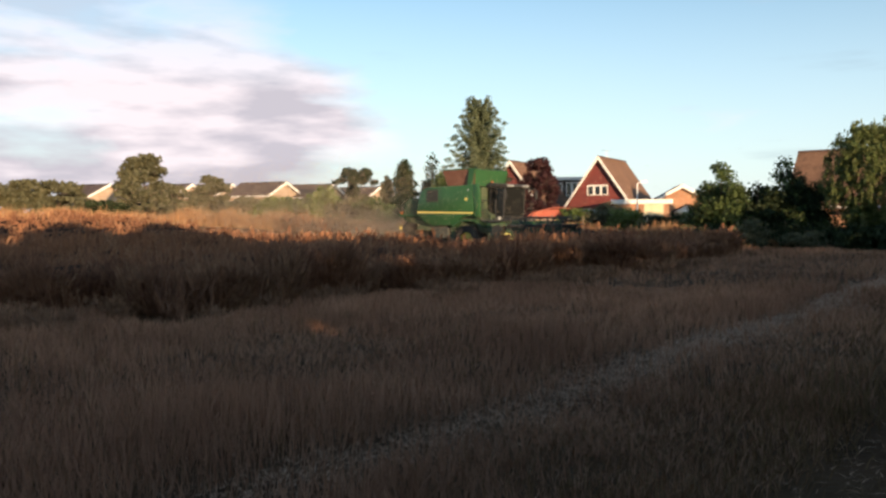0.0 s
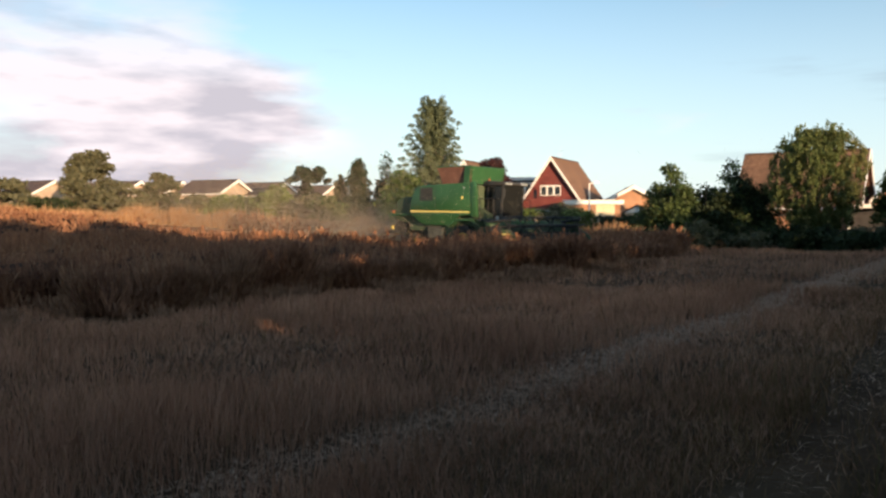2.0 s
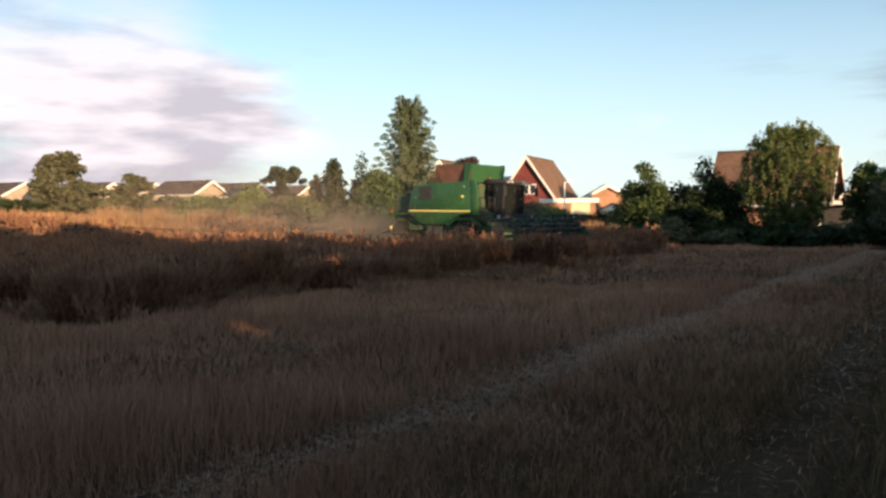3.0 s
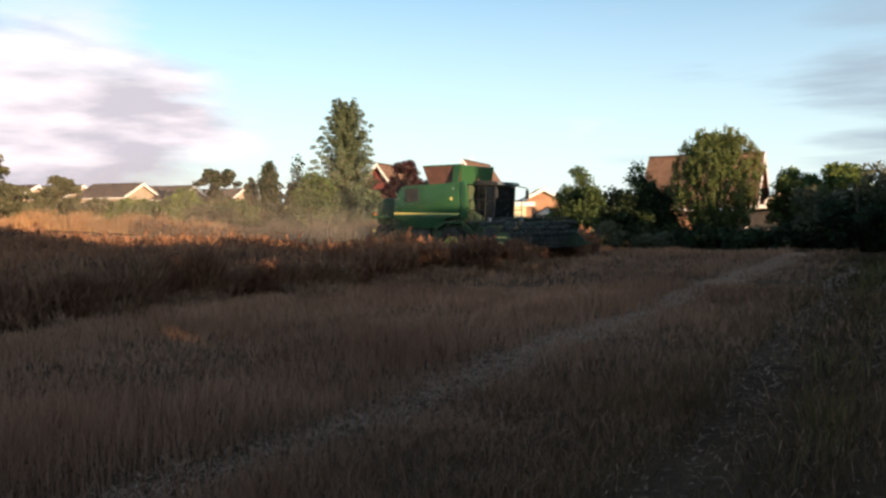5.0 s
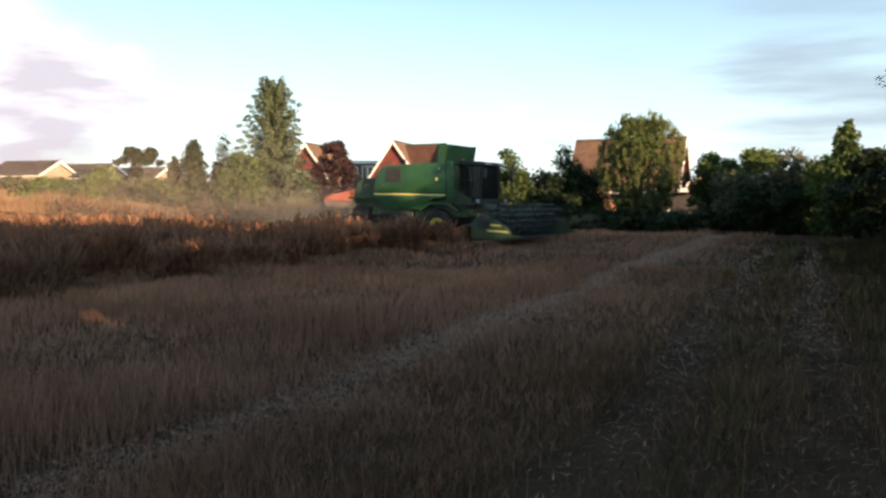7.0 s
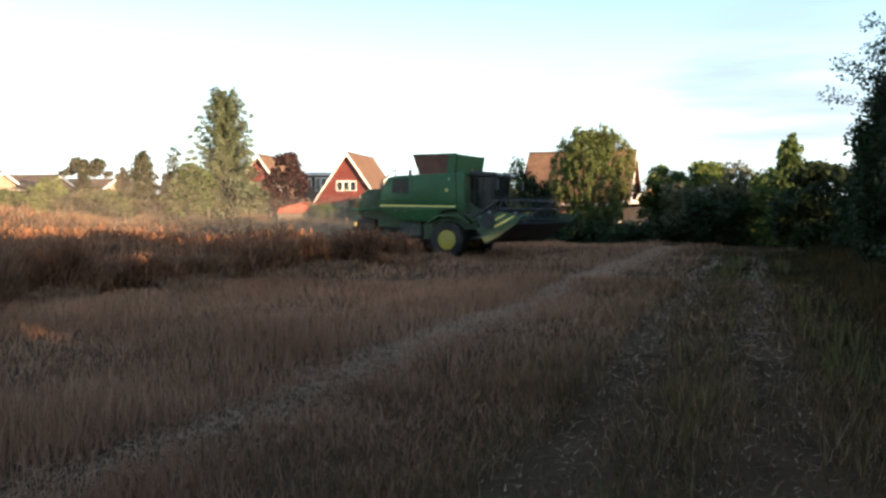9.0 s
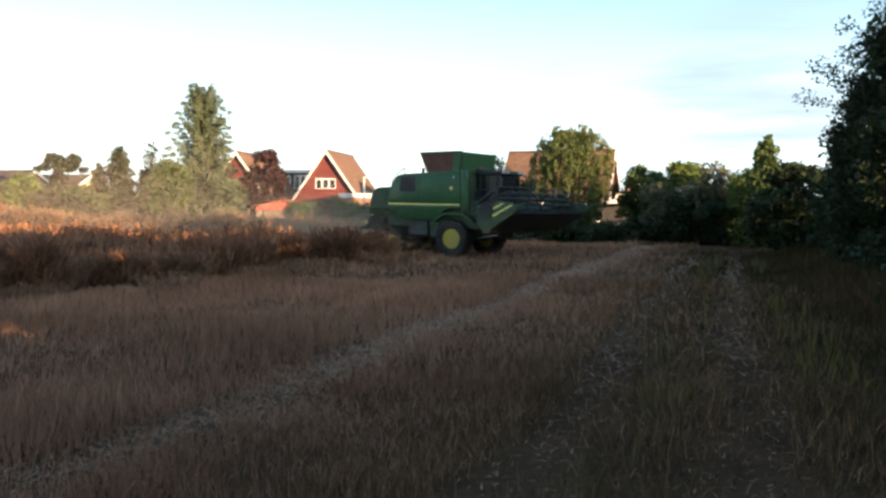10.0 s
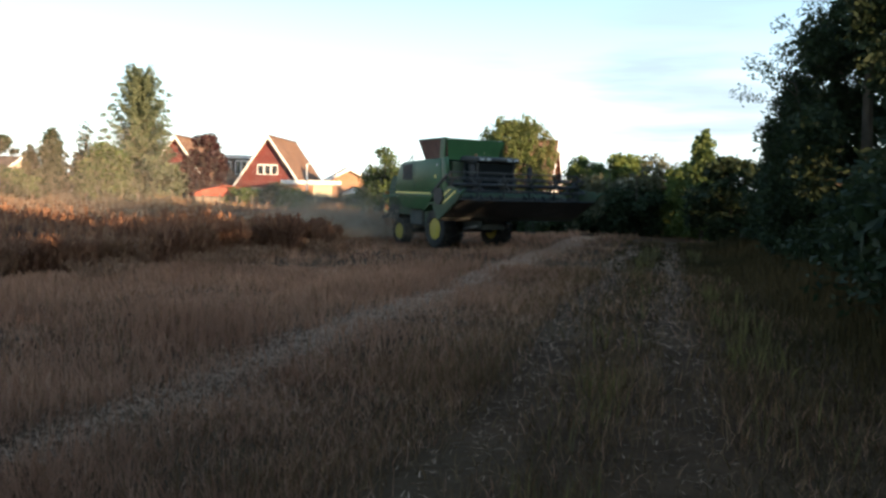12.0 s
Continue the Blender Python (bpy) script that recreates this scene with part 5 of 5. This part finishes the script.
part("lower_beam", bm_box(-0.18, -0.004, -HW, HW, 0.08, 0.30, 0.02), M_BLACK, header)
part("trough", bm_prism(((0.104, 0.06), (1.25, 0.0), (1.25, 0.03), (0.104, 0.13)), -HW, HW, "y"), M_BLACK, header)
part("knife_bar", bm_box(1.255, 1.36, -HW, HW, 0.0, 0.04), M_BLACK, header)
fingers = bmesh.new()
for i in range(42):
    yy = -HW + 0.075 + i * 0.15
    fingers = bm_rod((1.36, yy, 0.02), (1.50, yy, 0.02), 0.018, 5, 0.004, fingers)
part("knife_finger", fingers, M_BLACK, header)["kind"] = "stuff"
auger = part("auger", bm_rod((0.55, -HW + 0.1, 0.42), (0.55, HW - 0.1, 0.42), 0.17, 16), M_CHASSIS, header, smooth=True)
flight = bmesh.new()
turns, steps = 12, 12 * 14
for sgn in (-1, 1):
    ring = []
    for i in range(steps // 2 + 1):
        a = sgn * 2 * math.pi * i / 14
        yy = sgn * (0.35 + (HW - 0.5) * i / (steps / 2))
        ring.append((flight.verts.new((0.55 + 0.17 * math.cos(a), yy, 0.42 + 0.17 * math.sin(a))), flight.verts.new((0.55 + 0.29 * math.cos(a), yy, 0.42 + 0.29 * math.sin(a)))))
    for (p, q), (r_, s_) in zip(ring, ring[1:]):
        flight.faces.new((p, q, s_, r_))
fl = part("flight", flight, M_CHASSIS, header)
fl.modifiers.new("thick", "SOLIDIFY").thickness = 0.012
for sgn in (-1, 1):
    a, b = sorted((sgn * HW, sgn * (HW + 0.09)))
    plate = part("divider", bm_prism(((-0.16, 0.06), (1.30, 0.0), (1.62, 0.06), (1.52, 0.38), (1.05, 0.78), (0.55, 0.84), (-0.16, 0.74)), a, b, "y", 0.02), M_GREEN_IN, header, "dull green crop divider with a striped panel")
    face = sgn * (HW + 0.09)
    a, b = sorted((face, face + sgn * 0.008))
    part("panel", bm_prism(((0.48, 0.24), (1.58, 0.18), (1.36, 0.50), (1.10, 0.72), (0.48, 0.76)), min(face - sgn * 0.004, face + sgn * 0.012), max(face - sgn * 0.004, face + sgn * 0.012), "y"), M_GREEN, plate, "bright green panel")
    face += sgn * 0.012
    a, b = sorted((face, face + sgn * 0.008))
    part("stripe", bm_prism(((0.55, 0.60), (1.22, 0.53), (1.16, 0.60), (0.55, 0.68)), a, b, "y"), M_STRIPE, plate, "pale yellow stripe")
    part("stripe", bm_prism(((0.55, 0.36), (1.50, 0.27), (1.46, 0.34), (0.55, 0.44)), a, b, "y"), M_STRIPE, plate, "pale yellow stripe")
    part("nose", bm_rod((1.6, sgn * (HW + 0.045), 0.12), (2.0, sgn * (HW + 0.045), 0.08), 0.06, 8, 0.015), M_GREEN, plate)
    part("reel_arm", bm_rod((-0.08, sgn * (HW - 0.02), 1.22), (1.15, sgn * (HW - 0.02), 1.22), 0.06, 8), M_BLACK, header)
    part("drive_disc", bm_rod((0.45, sgn * (HW + 0.095), 0.75), (0.45, sgn * (HW + 0.16), 0.75), 0.30, 20), M_BLACK, header, smooth=True)
REEL = (0.95, 0, 0.94)
reel = part("reel", bm_rod((0, -HW + 0.12, 0), (0, HW - 0.12, 0), 0.07, 12), M_BLACK, header, "black six-bat pick-up reel", True)
reel.matrix_basis = pose(*REEL)
for i in range(6):
    a = 2 * math.pi * i / 6
    c, s = math.cos(a), math.sin(a)
    bat = bm_rod((0.46 * c, -HW + 0.12, 0.46 * s), (0.46 * c, HW - 0.12, 0.46 * s), 0.028, 8)
    for k in range(40):
        yy = -HW + 0.2 + k * 0.153
        bat = bm_rod((0.46 * c, yy, 0.46 * s), (0.46 * c + 0.05, yy, 0.46 * s - 0.22), 0.008, 4, 0.004, bat)
    part("bat", bat, M_BLACK, reel)
    for k in range(6):
        yy = -HW + 0.14 + k * (2 * HW - 0.28) / 5
        part("spoke", bm_box(-0.03, 0.46, yy - 0.02, yy + 0.02, -0.03, 0.03), M_BLACK, reel).matrix_basis = Matrix.Rotation(-a, 4, "Y")
# feeder house leans down to the header
feeder = part("feeder_house", bm_prism(((-0.3, -0.25), (0.1, -0.55), (1.42, -1.02), (1.42, -0.42), (0.55, 0.22), (-0.1, 0.24)), -0.62, 0.62, "y", 0.03), M_GREEN_IN, combine)
feeder.matrix_basis = pose(0.8, 0, 1.48)
for sgn in (-1, 1):
    part("lift_ram", bm_rod((0.3, sgn * 0.75, 0.75), (1.3, sgn * 0.75, 0.9), 0.05, 10), M_WORN, combine, smooth=True)

COMBINE_ROWS = ((0, 2.53, 41.85, -40.0), (1.5, 4.0, 40.25, -41.5), (3, 5.6, 38.8, -43), (5, 7.75, 36.9, -44.5), (6, 8.8, 36.15, -44), (7, 9.9, 35.25, -43.5),
                (8, 10.95, 34.35, -43.5), (9, 11.9, 33.45, -45), (10, 12.85, 32.45, -53), (10.5, 13.25, 31.9, -60), (11, 13.6, 31.2, -67), (11.5, 13.88, 30.5, -74.5), (12, 14.08, 29.9, -81))
HEADER_ROWS = ((0, 0.45), (5.5, 0.45), (6.2, 0.38), (7.0, 0.26), (7.6, 0.34), (8.2, 0.5), (9, 0.68), (10, 1.06), (10.5, 1.18), (11, 1.22), (12, 1.15))
REEL_SPEED = 150.0  # degrees a second


def travelled(t):
    r = np.array(COMBINE_ROWS)
    way = np.concatenate([[0], np.cumsum(np.hypot(np.diff(r[:, 1]), np.diff(r[:, 2])))])
    return float(np.interp(t, r[:, 0], way))


# ---- the crop in the strip that the header takes ----
CUT_CLUMPS = []


def make_cut_crop():
    front = HEADER_X + 1.5
    cell = 0.95
    k = 0
    for iu in range(13):
        for iv in range(7):
            u, v = front + 0.5 + (iu + 0.5) * cell, -3.35 + (iv + 0.5) * (6.7 / 7)
            c = CUT_ORIGIN + CUT_DIR * u + CUT_SIDE * v
            if past_near_edge(c[0], c[1]) < 0.2:
                continue
            n = 30
            x, y = rng.uniform(-cell / 2, cell / 2, n), rng.uniform(-cell / 2, cell / 2, n)
            h = float(crop_height(c[0], c[1])) * rng.uniform(0.8, 1.1, n)
            q = plants(x + c[0], y + c[1], h, 0.3, 11)
            q -= np.array((c[0], c[1], ground_at(c[0], c[1])))
            ob = quad_mesh("crop_clump", q, M_CROP)
            tagged(ob, "clump of standing rape crop laid over by the header", "crop", "crop clumps in the cutting strip")
            CUT_CLUMPS.append((ob, c[0], c[1], u - front))


make_cut_crop()

# ---- dust thrown out behind the machine ----
M_DUST = mat("chaff_dust", (0.42, 0.33, 0.24), (0.55, 0.45, 0.34), 1.0, 0.95, 0.0, through_light=0.5)


def dust(name, n, size, spread, centre, lean, label):
    p = rng.normal(size=(n, 3)) * np.array(spread) + np.array(centre)
    p[:, 2] = np.abs(p[:, 2] - 0.2) + 0.2
    p[:, 0] -= lean * p[:, 2] * rng.uniform(0, 1, n)
    p[:, 2] = np.where(p[:, 2] > 2.6 * spread[2] + 0.6, rng.uniform(0.2, 2.6 * spread[2], n), p[:, 2])
    a, b = rng.normal(size=(n, 3)), rng.normal(size=(n, 3))
    a, b = a / np.linalg.norm(a, axis=1)[:, None], b / np.linalg.norm(b, axis=1)[:, None]
    s = size * rng.uniform(0.5, 1.4, n)[:, None]
    v = np.stack([p, p + a * s, p + b * s], 1).reshape(-1, 3)
    return tagged(fast_mesh(name, v, np.zeros((0, 4), int), np.arange(n * 3).reshape(n, 3), M_DUST), label, "dust", kind="stuff")


dust_plume = dust("dust_plume", 170000, 0.021, (2.2, 1.6, 0.8), (-3.8, 0, 0.8), 0.6, "brown chaff dust blown out behind the machine")
dust_drift = dust("dust_drift", 240000, 0.026, (8.5, 3.6, 2.0), (-15.0, 0.5, 1.8), 0.5, "thin brown dust drifting over the cut strip")


def motions():
    walk(combine, [(t, pose(x, y, 0, 0, 0, h)) for t, x, y, h in COMBINE_ROWS])
    walk(header, [(t, pose(HEADER_X, HEADER_Y, z, 0, -30 * float(smooth(0.40, 0.66, z)) - 3, 0)) for t, z in HEADER_ROWS])
    walk(feeder, [(t, pose(0.8, 0, 1.48, 0, -math.degrees(math.asin(min(0.95, (z - 0.12) / 1.75))), 0)) for t, z in HEADER_ROWS])
    steps = [0.4 * i for i in range(31)]
    for hub, x, y, r in WHEELS:
        walk(hub, [(t, pose(x, y, r - 0.05, 0, math.degrees(travelled(t) / r), 0)) for t in steps])
    walk(reel, [(t, pose(*REEL, 0, REEL_SPEED * t, 0)) for t in steps])
    late = 2.5  # the plume hangs where the machine was a little before
    back = [(-3.0, COMBINE_ROWS[0][1] - 3.2 * CUT_DIR[0], COMBINE_ROWS[0][2] - 3.2 * CUT_DIR[1], -40.0)] + list(COMBINE_ROWS)
    bt = np.array(back)
    walk(dust_plume, [(t, pose(*[float(np.interp(t - late, bt[:, 0], bt[:, k])) for k in (1, 2)], 0, 0, 0, float(np.interp(t - late, bt[:, 0], bt[:, 3])))) for t in range(13)])
    walk(dust_drift, [(0, pose(2.5, 41.9, 0, 0, 0, -42)), (12, pose(9.5, 37.0, 0.2, 0, 0, -42))])
    lay = math.degrees(math.atan2(CUT_DIR[1], CUT_DIR[0]))
    times = np.linspace(0, 12, 241)
    ways = np.array([travelled(t) for t in times])
    for ob, x, y, need in CUT_CLUMPS:
        up = pose(x, y, ground_at(x, y), 0, 0, 0)
        if need >= ways[-1]:
            walk(ob, [(0, up), (12, up)])
            continue
        t = float(np.interp(need, ways, times))
        down = Matrix.Translation((x, y, ground_at(x, y) - 0.18)) @ pose(0, 0, 0, 0, 0, lay) @ pose(0, 0, 0, 0, -84, 0) @ pose(0, 0, 0, 0, 0, -lay)
        if t < 0.1:
            t = 0.1
        walk(ob, [(0, up), (t, up), (min(t + 0.35, 11.95), down), (12, down)])


motions()
